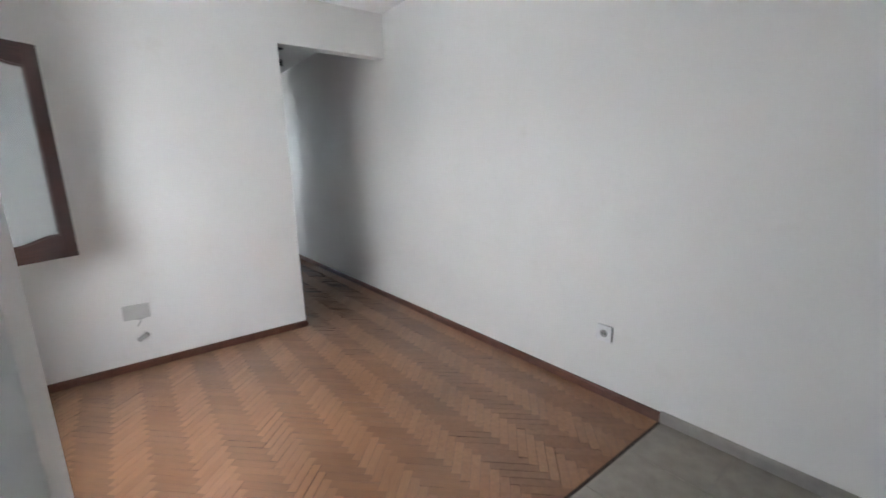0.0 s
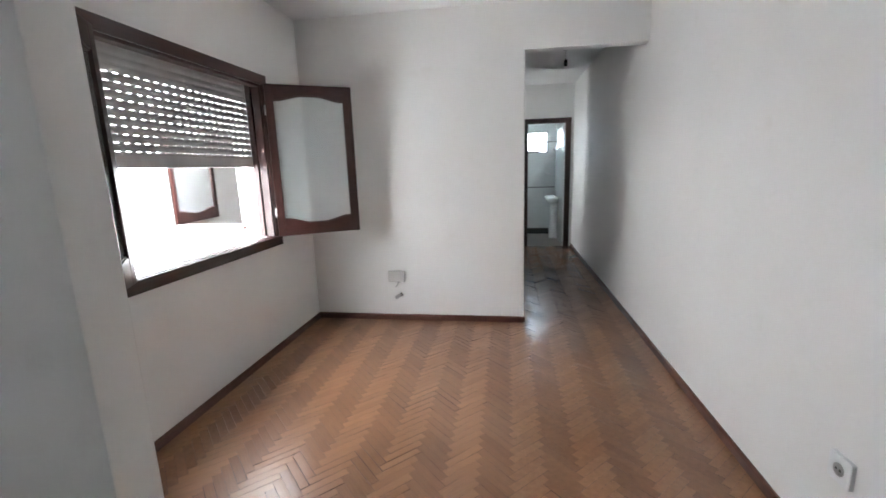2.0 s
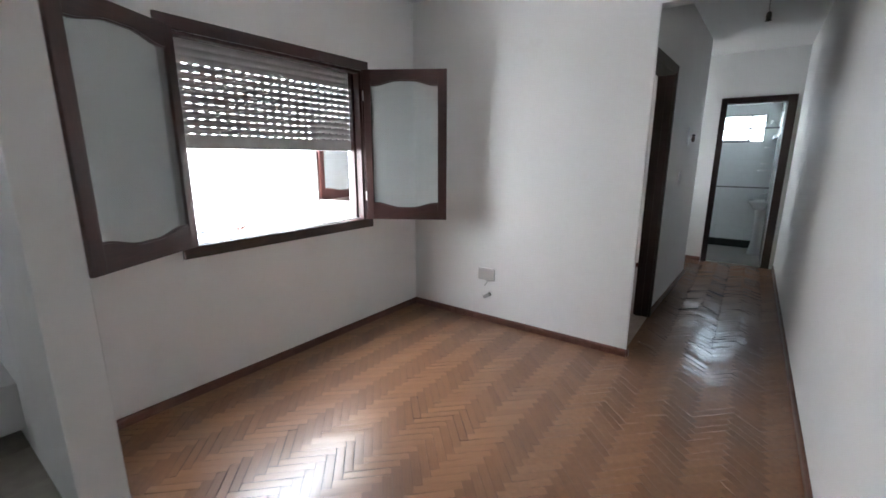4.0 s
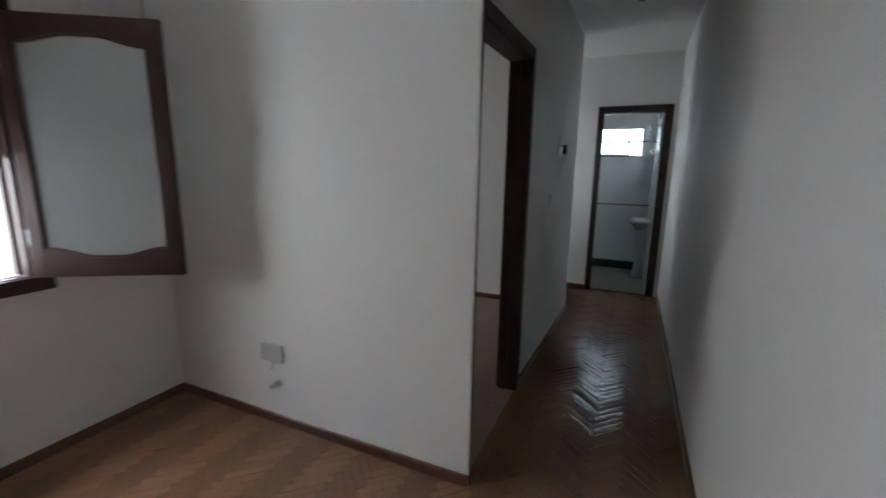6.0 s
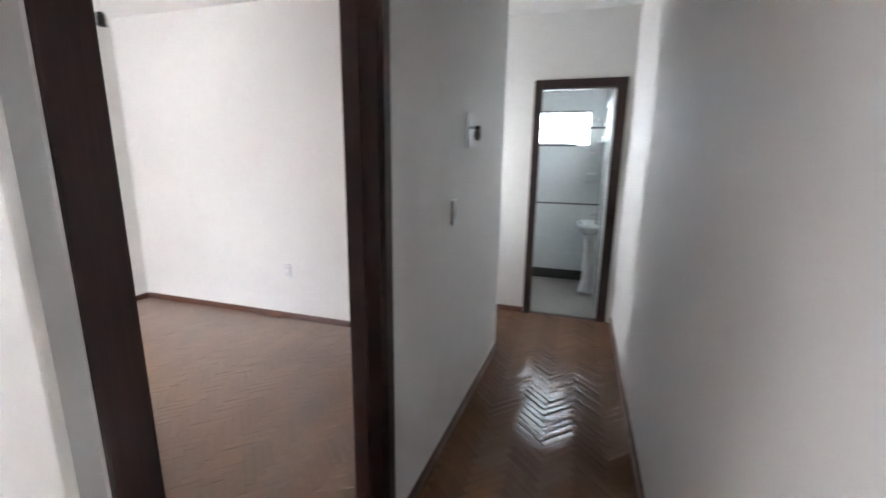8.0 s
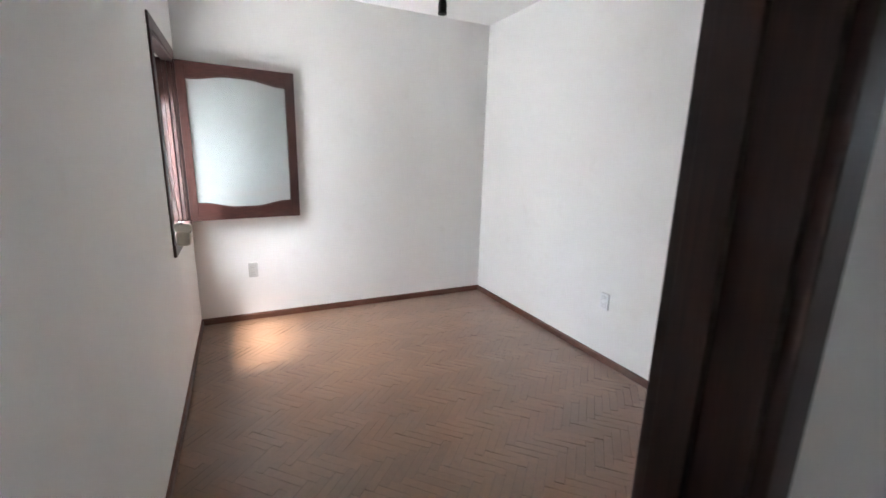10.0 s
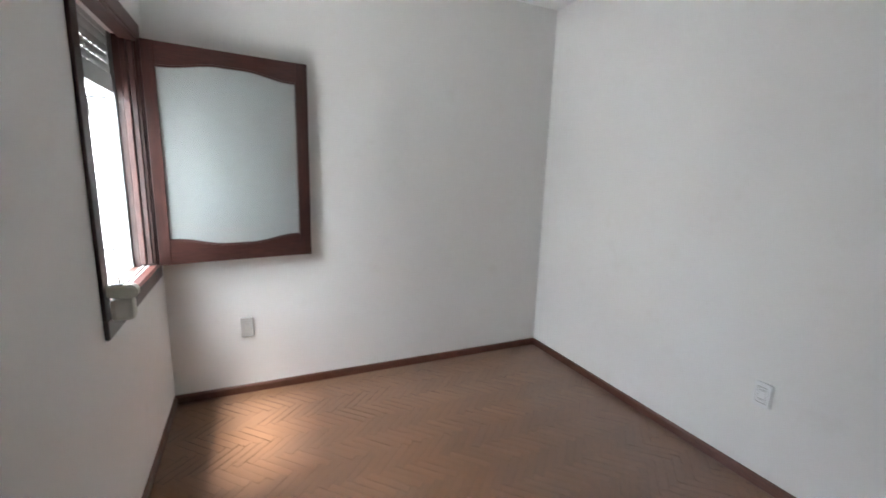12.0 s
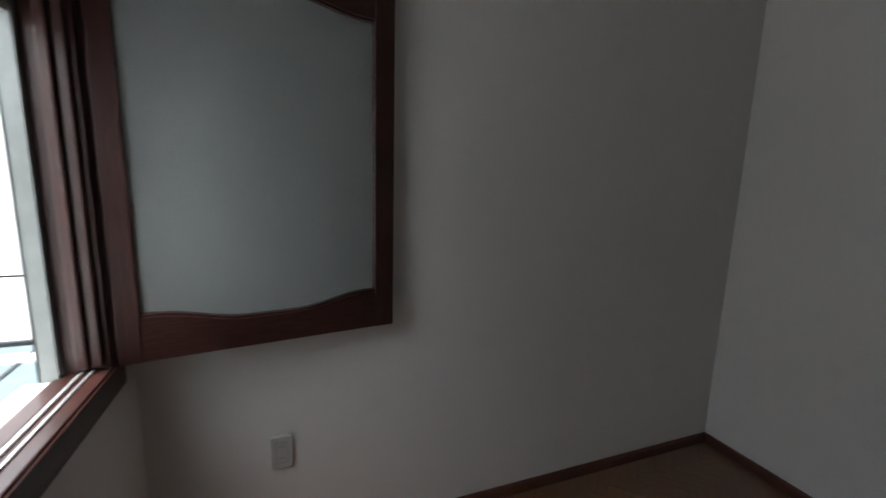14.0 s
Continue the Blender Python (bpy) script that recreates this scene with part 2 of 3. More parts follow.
def structure(name, mat, *bs, label="", bevel=0.0):
    ob = new(name, mesh_of(name, boxes(*bs, bevel=bevel), mat))
    return tagged(ob, label, "", "", "structure")


# ---- shell ----
WY0, WY1, WZ0, WZ1 = 0.548, 1.824, 0.873, 1.968     # living-room window opening
BX0, BX1, BZ0, BZ1 = -4.245, -3.432, 0.873, 1.968    # bedroom window opening
TY0, TX0 = -3.6, -4.3                               # entrance area behind the start
structure("floor_slab", SUBFLOOR, (XB - TH, YT, -.2, .15, YF + .08, -.013), label="dark bedding under the parquet staves")
structure("ceiling", CEIL, (XW - TH, YT - .13, H, .15, YE, H + .15), (TX0 - .15, TY0 - .15, H, .15, YT - .13, H + .15), (XB - TH, YE, H, .15, YBA + .3, H + .15), label="plain white painted ceiling")
structure("wall_east", WALL, (0, TY0, -.2, .15, YF + .1, H), label="long plain white painted wall of living room and corridor")
structure("wall_stub", WALL, (XW, YT - .13, -.2, XS, YT + .015, H), label="short white wall stub beside the tiled area", bevel=0.004)
structure("wall_west", WALL, (XW - TH, YT - .13, -.2, XW, YE, WZ0 - .04), (XW - TH, YT - .13, WZ1, XW, YE, H), (XW - TH, YT - .13, WZ0 - .04, XW, WY0, WZ1), (XW - TH, WY1, WZ0 - .04, XW, YE, WZ1), label="white living room wall below and around the window")
bm = boxes((BX1, YE, -.2, -1.04, YS, H), (XB - TH, YE, -.2, BX0, YS, H), (BX0, YE, -.2, BX1, YS, BZ0 - .04), (BX0, YE, BZ1, BX1, YS, H))
nose = [(-1.04, YE), (-1.04, 2.507), (-.947, 2.507), (-.947, 2.502)] + [(XE - .010 + .010 * math.cos(a), YE + .010 - .010 * math.sin(a)) for a in np.linspace(0, math.pi / 2, 6)]
prism(bm, nose[::-1], "z", -.2, H)
tagged(new("wall_end", mesh_of("wall_end", bm, WALL)), "white wall between living room and bedroom", "", "", "structure")
structure("header", WALL, (XE - .016, YE, HH, 0, YS, H), label="white header over the corridor opening")
wall_c = structure("wall_corridor", WALL, (XC - TC, DY1, -.2, XC, YC, H), (XC - TC, YS, DH, XC, DY1, H), label="white corridor wall with the bedroom doorway", bevel=0.003)
wall_c.matrix_world = SKEW
structure("wall_bedroom_north", WALL, (XB - TH, YN, -.2, XC - TC + .075, YN + .08, H), label="plain white bedroom wall")
structure("wall_bedroom_west", WALL, (XB - TH, YS, -.2, XB, YN, H), label="plain white bedroom wall beside the window")
structure("wall_far", WALL, (-1.95, YF, -.2, -.756, YF + .1, H), (-.756, YF, 2.02, -.075, YF + .1, H), (-.075, YF, -.2, 0, YF + .1, H), label="white wall with the bathroom doorway")
# unseen opening, added and sized to light the far end of the corridor
AY0, AY1, AZ0, AZ1 = 5.32, 5.78, 1.05, 1.85
structure("wall_alcove", WALL, (-2.05, YN + .08, -.2, -1.95, YF + .1, AZ0), (-2.05, YN + .08, AZ1, -1.95, YF + .1, H), (-2.05, YN + .08, AZ0, -1.95, AY0, AZ1), (-2.05, AY1, AZ0, -1.95, YF + .1, AZ1), label="white wall closing the side passage, with an added opening for light")
# this wall is out of view; its opening is added to light the start
EY0, EY1, EZ0, EZ1 = -2.5, -1.9, 1.1, 1.56
structure("wall_entrance_west", WALL, (TX0 - .15, TY0, -.2, TX0, EY0, H), (TX0 - .15, EY1, -.2, TX0, YT, H), (TX0 - .15, EY0, -.2, TX0, EY1, EZ0), (TX0 - .15, EY0, EZ1, TX0, EY1, H), label="white wall of the entrance area")
structure("wall_entrance_north", WALL, (TX0, YT - .13, -.2, XW - TH, YT, H), label="white wall of the entrance area")
structure("wall_entrance_south", WALL, (TX0 - .15, TY0 - .15, -.2, .15, TY0, H), label="white wall of the entrance area")

# tiles of the entrance area
tfloor = structure("floor_tiled", GROUT, (TX0, TY0, -.2, 0, YT - .004, -.004), label="beige grey ceramic tile floor")
structure("threshold_strip", SUBFLOOR, (XS, YT - .006, -.012, 0, YT + .006, .001), label="dark joint between tiles and parquet")


def baseboard(name, x0, y0, x1, y1, side, mat=None, h=0.052, t=0.013):
    """A baseboard along the wall line from (x0, y0) to (x1, y1); side: the way it stands proud of the wall."""
    bm = bmesh.new()
    prof = [(0, 0), (t, 0), (t, h * 0.72), (t * 0.75, h * 0.9), (t * 0.35, h), (0, h)]
    if x0 == x1:
        prism(bm, [(x0 + side * a, b) for a, b in prof], "y", y0, y1)
    else:
        prism(bm, [(y0 + side * a, b) for a, b in prof], "x", x0, x1)
    ob = new(name, mesh_of(name, bm, mat or SKIRT))
    return tagged(ob, "reddish brown wooden baseboard at the foot of the wall" if mat is None else "grey ceramic skirting tile at the foot of the wall", "", "", "structure")


baseboard("baseboard_1", 0, YT, 0, YF, -1)
baseboard("baseboard_2", XW, YE, XE, YE, -1)
baseboard("baseboard_3", XW, YT + .015, XW, YE - .013, 1)
baseboard("baseboard_4", XE, YE, XE, 2.472, 1)
skirt_c = baseboard("baseboard_5", XC, DY1 + .036, XC, YC + .013, 1)
baseboard("baseboard_6", -1.95, YF, -.778, YF, -1)
baseboard("baseboard_7", XB, YS, XB, YN, 1)
baseboard("baseboard_8", XB + .013, YN, XC - TC, YN, -1)
baseboard("baseboard_9", XB + .013, YS, XC - TC - .02, YS, 1)
baseboard("baseboard_10", XW, YT + .015, XS, YT + .015, 1)
baseboard("baseboard_11", 0, TY0, 0, YT - .002, -1, TSKIRT, 0.06, 0.012)
skirt_e = baseboard("baseboard_12", XC - TC, YC, XC, YC, 1)
skirt_c.matrix_world = skirt_e.matrix_world = SKEW


# ---- windows ----
WOOD = (DARK_V, DARK_H)


def sash(window, hinge, tip, z0, z1, swing, label, latch=False):
    """A casement leaf with cathedral rails, from its hinge to its free end in the plan."""
    hx, hy = hinge
    d = Vector((tip[0] - hx, tip[1] - hy, 0))
    w = d.length
    d.normalize()
    nrm = Vector((-d.y, d.x, 0)) * swing
    t, st, sh = 0.034, 0.066, 0.055

    def place(bm):
        for v in bm.verts:
            u, n, z = v.co
            v.co = Vector((hx, hy, 0)) + d * u + nrm * n + Vector((0, 0, z))
        bmesh.ops.recalc_face_normals(bm, faces=bm.faces)
        return bm

    leaf = part("sash", place(boxes((0, 0, z0, sh, t, z1), bevel=0.004)), WOOD[0], window, label)
    part("stile", place(boxes((w - st, 0, z0, w, t, z1), bevel=0.004)), WOOD[0], leaf)

    def rail(name, top):
        end, mid, n = (0.108, 0.074, 28) if top else (0.125, 0.088, 28)
        pts = []
        for i in range(n + 1):
            s = i / n
            q = min(max((abs(s - 0.5) - 0.10) / 0.36, 0), 1)
            q = q * q * (3 - 2 * q)
            pts.append((sh + s * (w - st - sh), mid + (end - mid) * q))
        for nm, dep, grow, mat in ((name, (0.0015, t - .0015), 0.0, WOOD[1]), (name + "_bead", (0.008, t - 0.008), 0.008, WOOD[1])):
            bm = bmesh.new()
            out = [(sh - .001, z1 - .0015 if top else z0 + .0015)] + [(u, (z1 - h - grow) if top else (z0 + h + grow)) for u, h in pts] + [(w - st + .001, z1 - .0015 if top else z0 + .0015)]
            prism(bm, out, "y", *dep)
            part(nm, place(bm), mat, leaf)
    rail("top_rail", True)
    rail("bottom_rail", False)
    part("glass", place(boxes((sh - .006, t / 2 - .002, z0 + .07, w - st + .006, t / 2 + .002, z1 - .07))), FROST, leaf, "frosted pale glass")
    for z in (z0 + .18, z1 - .18):
        bm = bmesh.new()
        cyl(bm, (hx + nrm.x * .02 - d.x * .004, hy + nrm.y * .02 - d.y * .004, z - .035), (hx + nrm.x * .02 - d.x * .004, hy + nrm.y * .02 - d.y * .004, z + .035), .006, n=12)
        part("hinge", bm, STEEL, leaf, "small steel hinge", True)
    if not latch:
        return leaf
    bm = place(boxes((w - .05, t, z0 + .50, w - .028, t + .012, z0 + .58), (w - .062, t + .006, z0 + .56, w - .02, t + .018, z0 + .575), bevel=0.003))
    part("latch", bm, STEEL, leaf, "steel latch")
    return leaf


def shutter_slat(u0, u1, z, slots, closed):
    """One bulged slat; the webs below it leave slots open where it does not sit closed on the next."""
    bm = bmesh.new()
    h, gap = 0.0358, 0.0047
    prof = [(0, z + gap), (.0025, z + gap + h * .25), (.0032, z + gap + h * .5), (.0025, z + gap + h * .75), (0, z + gap + h), (-.004, z + gap + h), (-.004, z + gap)]
    lo = [bm.verts.new((u0, n, q)) for n, q in prof]
    hi = [bm.verts.new((u1, n, q)) for n, q in prof]
    bm.faces.new(lo[::-1])
    bm.faces.new(hi)
    for i in range(len(prof)):
        j = (i + 1) % len(prof)
        bm.faces.new((lo[i], lo[j], hi[j], hi[i]))
    pitch = (u1 - u0) / slots
    runs, a = [], u0
    for i in range(slots):
        s0 = u0 + (i + .5) * pitch - .0145
        if not closed(i / slots):
            runs.append((a, s0))
            a = s0 + .029
    runs.append((a, u1))
    for a, b in runs:
        box(bm, a, -.0035, z - .001, b, .0015, z + gap + .001)
    return bm


def window(name, label, place, u0, u1, z0, z1, drop, slots, closed, guide_n=-.098, pr=0.018, c0=0.068, post=False):
    """A dark wooden window: casing, lining, shutter guides, sill and a part-lowered roller shutter.
    place(bm) carries (along the wall, into the room, up) into the world."""
    win = thing(name, (0, 0, 0), label, "window", "structure")
    c = 0.068
    for nm, b, mat in (("casing_top", (u0 - c0, 0, z1, u1 + c, pr, z1 + c), WOOD[1]), ("casing_bottom", (u0 - c0, 0, z0 - c, u1 + c, pr + .004, z0), WOOD[1]),
                       ("casing_side", (u0 - c0, 0, z0, u0, pr, z1), WOOD[0]), ("casing_side", (u1, 0, z0, u1 + c, pr, z1), WOOD[0])):
        part(nm, place(boxes(b, bevel=0.005)), mat, win)
    # stepped lining: two strips per side, the outer one narrower
    for nm, b, mat in (("lining_side", (u0 - .002, -.055, z0, u0 + .020, .006, z1), WOOD[0]), ("lining_side", (u1 - .020, -.055, z0, u1 + .002, .006, z1), WOOD[0]),
                       ("lining_top", (u0, -.055, z1 - .020, u1, .006, z1), WOOD[1]), ("lining_bottom", (u0, -.055, z0 - .012, u1, .010, z0 + .006), WOOD[1]),
                       ("stop_side", (u0, -.10, z0, u0 + .034, -.057, z1), WOOD[0]), ("stop_side", (u1 - .034, -.10, z0, u1, -.057, z1), WOOD[0]),
                       ("stop_bottom", (u0 + .034, -.10, z0 - .03, u1 - .034, -.057, z0 + .006), WOOD[1])):
        part(nm, place(boxes(b, bevel=0.004)), mat, win)
    if post:
        part("hinge_post", place(boxes((u0, -.055, z0 + .018, u0 + .055, -.031, z1 - .02), bevel=0.004)), WOOD[0], win, "stepped reddish brown hinge post")
        part("post_bead", place(boxes((u0 + .02, -.029, z0 + .018, u0 + .040, -.006, z1 - .02), bevel=0.004)), WOOD[0], win)
    part("track", place(boxes((u0 + .036, -.052, z0 + .006, u1 - .036, -.044, z0 + .0115), (u0 + .036, -.03, z0 + .006, u1 - .036, -.024, z0 + .0105), bevel=0.001)), ALU, win, "thin pale aluminium strip")
    for a in (u0 + .036 if post else u0 + .002, u1 - .027):
        part("shutter_guide", place(boxes((a, guide_n - .028, z0, a + .025, guide_n - .022, z1), (a, guide_n - .028, z0, a + .004, guide_n + .012, z1), (a + .021, guide_n - .028, z0, a + .025, guide_n + .012, z1))), GUIDE, win, "grey aluminium shutter guide")
    part("window_sill", place(boxes((u0 - .03, -.20, z0 - .075, u1 + .03, -.10, z0 - .035), bevel=0.006)), OUTER, win, "white rendered outer sill")
    shut = part("roller_shutter", place(boxes((u0 + .012, guide_n - .012, drop, u1 - .012, guide_n + .006, drop + .078), bevel=0.003)), SHUTTER, win, "half-lowered grey slatted roller shutter")
    z, i = drop + .078, 0
    while z < z1 - .05:
        bm = shutter_slat(u0 + .012, u1 - .012, z, slots, lambda s, k=i: closed(k, s))
        bmesh.ops.translate(bm, vec=(0, guide_n, 0), verts=bm.verts)
        part("slat", place(bm), SHUTTER, shut)
        z += .0405
        i += 1
    part("shutter_box", place(boxes((u0, guide_n - .03, z, u1, guide_n + .004, z1 + .02))), SHUTTER, win, "plain grey shutter apron")
    return win


def place_west(bm):
    for v in bm.verts:
        u, n, z = v.co
        v.co = (XW + n, u, z)
    bmesh.ops.recalc_face_normals(bm, faces=bm.faces)
    return bm


def place_south(bm):
    for v in bm.verts:
        u, n, z = v.co
        v.co = (u, YS + n, z)
    bmesh.ops.recalc_face_normals(bm, faces=bm.faces)
    return bm


win_a = window("window_1", "dark stained wooden window with open casements and a half-lowered grey shutter", place_west, WY0, WY1, WZ0, WZ1, 1.393, 21,
               lambda k, s: k > 9)
sash(win_a, (XW + .022, WY1 + .017), (-2.246, 2.171), .873, 1.972, -1, "open wooden casement with frosted glass")
sash(win_a, (XW + .022, WY0 - .017), (-2.462, -0.008), .873, 1.972, 1, "open wooden casement with frosted glass")
WOOD = (LIT_RED_V, LIT_RED_H)             # redder, lighter wood here: the stronger light on this window put into its colour
win_b = window("window_2", "dark stained wooden window with one open casement and a raised grey shutter", place_south, BX0, BX1, BZ0, BZ1, 1.704, 13,
               lambda k, s: k > 2, pr=.012, c0=.045, post=True)
sash(win_b, (-4.246, YS + .014), (-4.363, 3.335), .869, 1.972, 1, "open wooden casement with frosted glass", True)

# shutter strap and its winder on the bedroom window
winder = thing("shutter_winder", (-3.41, YS, 0.94), "small rounded cream plastic shutter winder on the window casing", "winder")
bm = bmesh.new()
out = [(YS - .004, 0.986), (YS - .004, 0.948), (YS + .055, 0.938)]
out += [(YS + .074 + .024 * math.sin(a), 0.961 - .024 * math.cos(a)) for a in np.linspace(0.2, 2.9, 10)]
prism(bm, out, "x", -3.436, -3.390)
bmesh.ops.bevel(bm, geom=[e for e in bm.edges if abs(e.verts[0].co.x - e.verts[1].co.x) < 1e-6], offset=.006, segments=3, affect="EDGES")
part("housing", bm, CREAM, winder)
bm = bmesh.new()
box(bm, -3.442, YS + .017, 0.862, -3.384, YS + .084, 0.940, bevel=.016)
part("spool_case", bm, CREAM, winder, "rounded case of the strap spool")
part("strap_slot", boxes((-3.431, YS + .024, 0.980, -3.398, YS + .056, 0.9885)), BLACK, winder, "dark strap slot")
strap = thing("shutter_strap", (-3.467, YS - .02, 0.975), "thin pale brown woven shutter strap hanging from the shutter", "strap")
bm = bmesh.new()
pts = [(-3.425, YS + .042, 0.982), (-3.479, YS + .012, 1.23), (-3.497, YS + .002, 1.43), (-3.537, YS - .022, 1.65), (-3.562, YS - .05, 1.95)]
for (xa, ya, za), (xb, yb, zb) in zip(pts, pts[1:]):
    ends = []
    for x, y, z in ((xa, ya, za), (xb, yb, zb)):
        ends.append([bm.verts.new(p) for p in ((x - .007, y, z), (x + .007, y, z), (x + .007, y + .0018, z), (x - .007, y + .0018, z))])
    for i in range(4):
        j = (i + 1) % 4
        bm.faces.new((ends[0][i], ends[0][j], ends[1][j], ends[1][i]))
part("webbing", bm, STRAP, strap)


# ---- door frames ----
dframe = thing("door_1", (XC - .05, (DY0 + DY1) / 2, 0), "dark wooden door frame of the bedroom, without its leaf", "door frame", "structure")
T0, T1 = XC - TC - .006, XC + .004
part("jamb", boxes((T0, DY0 - .002, 0, T1, DY0 + .035, DH), bevel=.003), DOORWOOD, dframe)
part("jamb", boxes((T0, DY1 - .024, 0, T1, DY1 + .002, DH), bevel=.003), DOORWOOD, dframe)
part("head", boxes((T0, DY0, DH - .028, T1, DY1, DH + .002), bevel=.003), DOORWOOD, dframe)
part("casing", boxes((XC + .001, DY0 - .042, 0, XC + .018, DY0 + .026, DH + .04), bevel=.004), DOORWOOD, dframe)
part("casing", boxes((XC + .001, DY1 - .014, 0, XC + .018, DY1 + .033, DH + .04), bevel=.004), DOORWOOD, dframe)
part("casing", boxes((XC + .001, DY0 + .026, DH - .018, XC + .018, DY1 - .014, DH + .04), bevel=.004), DOORWOOD, dframe)
part("stop", boxes((XC - .095, DY0 + .035, 0, XC - .05, DY0 + .043, DH - .03), bevel=.002), DOORWOOD, dframe)
part("stop", boxes((XC - .095, DY1 - .034, 0, XC - .05, DY1 - .024, DH - .03), bevel=.002), DOORWOOD, dframe)

dframe.matrix_world = SKEW @ Matrix.Translation(dframe.location)

bframe = thing("door_2", (-.42, YF, 0), "dark wooden door frame of the bathroom, without its leaf", "door frame", "structure")
part("jamb", boxes((-.758, YF - .004, 0, -.716, YF + .104, 2.02), bevel=.003), DOORWOOD, bframe)
part("jamb", boxes((-.118, YF - .004, 0, -.073, YF + .104, 2.02), bevel=.003), DOORWOOD, bframe)
part("head", boxes((-.716, YF - .004, 1.985, -.118, YF + .104, 2.02), bevel=.003), DOORWOOD, bframe)
part("casing", boxes((-.774, YF - .02, 0, -.708, YF - .002, 2.06), bevel=.004), DOORWOOD, bframe)
part("casing", boxes((-.126, YF - .02, 0, -.042, YF - .002, 2.06), bevel=.004), DOORWOOD, bframe)
part("casing", boxes((-.708, YF - .02, 1.994, -.126, YF - .002, 2.06), bevel=.004), DOORWOOD, bframe)


# ---- electrical things ----
def round_plate(bm, half_w, half_h, t, r=0.008, n=5):
    """A rounded plate in the plane x-z, from y 0 to -t."""
    out = []
    for cx, cz, a0 in ((half_w - r, half_h - r, 0), (-half_w + r, half_h - r, 90), (-half_w + r, -half_h + r, 180), (half_w - r, -half_h + r, 270)):
        out += [(cx + r * math.cos(radians(a0 + 90 * i / n)), cz + r * math.sin(radians(a0 + 90 * i / n))) for i in range(n + 1)]
    prism(bm, out, "y", -t, 0)
    front = [f for f in bm.faces if f.normal.y < -.9]
    bmesh.ops.inset_region(bm, faces=front, thickness=.003, depth=.0015)


def fitted(bm, m):
    bmesh.ops.transform(bm, matrix=m, verts=bm.verts)
    return bm


def outlet(at, turn, half_w, half_h, mat, label, round_hole=False):
    m = pose(*at, 0, 0, turn)
    ob = thing("wall_outlet", at, label, "outlet")
    bm = bmesh.new()
    round_plate(bm, half_w, half_h, .012)
    part("cover_plate", fitted(bm, m), mat, ob)
    if round_hole:
        bm = bmesh.new()
        cyl(bm, (0, -.0120, 0), (0, -.0155, 0), .021, .021, 28)
        part("socket_ring", fitted(bm, m), GREYPLATE, ob, "grey round socket ring", True)
        bm = bmesh.new()
        for q in (-.008, .008):
            cyl(bm, (q, -.0150, 0), (q, -.0162, 0), .0042, n=12)
        part("pin_hole", fitted(bm, m), BLACK, ob, "dark pin holes")
    else:
        part("insert_gap", fitted(boxes((-half_w * .56, -.0142, -half_h * .67, half_w * .56, -.010, half_h * .67)), m), GREYPLATE, ob)
        part("insert", fitted(boxes((-half_w * .5, -.0155, -half_h * .62, half_w * .5, -.010, half_h * .62), bevel=.002), m), mat, ob)
        for q in (-.022, .022):
            bm = bmesh.new()
            box(bm, -.009, -.0163, q - .002, -.003, -.015, q + .006)
            box(bm, .003, -.0163, q - .002, .009, -.015, q + .006)
            part("pin_slot", fitted(bm, m), GREYPLATE, ob)
    return ob


outlet((0, .240, .376), 270, .045, .046, PLASTIC, "white square wall outlet with a round socket", True)
outlet((XB, 2.951, .427), 90, .035, .060, PLATEGREY, "pale grey upright wall outlet below the open casement")
outlet((-2.710, YN, .437), 0, .036, .058, PLASTIC, "white upright wall outlet on the plain bedroom wall")

switch = thing("light_switch", (XC, 4.04, 1.16), "white upright light switch on the corridor wall", "switch")
m = pose(XC, 4.04, 1.16, 0, 0, 90)
bm = bmesh.new()
round_plate(bm, .036, .058, .011)
part("cover_plate", fitted(bm, m), PLASTIC, switch)
part("rocker", fitted(boxes((-.012, -.016, -.03, .012, -.010, .03), bevel=.002), m), PLASTIC, switch)

switch.matrix_world = SKEW @ Matrix.Translation(switch.location)

plate = thing("blank_wall_plate", (-2.025, YE, .406), "grey blank wall plate with a loose wire end", "wall plate")
m = pose(-2.025, YE, .406, 0, 0, 0)
bm = bmesh.new()
round_plate(bm, .074, .049, .012, .005)
part("cover_plate", fitted(bm, m), PLATEGREY, plate)
bm = bmesh.new()
tube(bm, [(-2.008, YE - .008, .360), (-2.013, YE - .018, .337), (-2.033, YE - .02, .310)], .0035)
tube(bm, [(-2.043, YE - .008, .359), (-2.018, YE - .014, .354), (-1.988, YE - .010, .355)], .0028)
part("wire", bm, GREYPLATE, plate, "short grey wire end")
stub = thing("cable_connector", (-2.018, YE, .222), "small grey cable connector hanging on the wall", "connector")
m = pose(-2.013, YE, .224, 0, -32, 0)
bm = boxes((-.034, -.022, -.014, .034, 0, .014), bevel=.004)
part("body", fitted(bm, m), GREYPLATE, stub)
part("end_cap", fitted(boxes((.026, -.0235, -.0155, .038, .0, .0155), bevel=.003), m), CONCRETE, stub, "darker end cap")

sconce = thing("wall_lamp", (XC, 4.25, 1.54), "unlit white wall lamp with a dark bulb socket", "lamp")
bm = bmesh.new()
prism(bm, [(4.25 + .030 * math.sin(a) * (1 if math.cos(a) < 0 else .55), 1.545 + .085 * math.cos(a)) for a in np.linspace(0, 2 * math.pi, 24, endpoint=False)], "x", XC, XC + .012)
part("back_plate", bm, PLASTIC, sconce)
bm = bmesh.new()
cyl(bm, (XC + .010, 4.25, 1.555), (XC + .050, 4.25, 1.560), .007, .008, 16)
part("arm", bm, PLASTIC, sconce, smooth=True)
bm = bmesh.new()
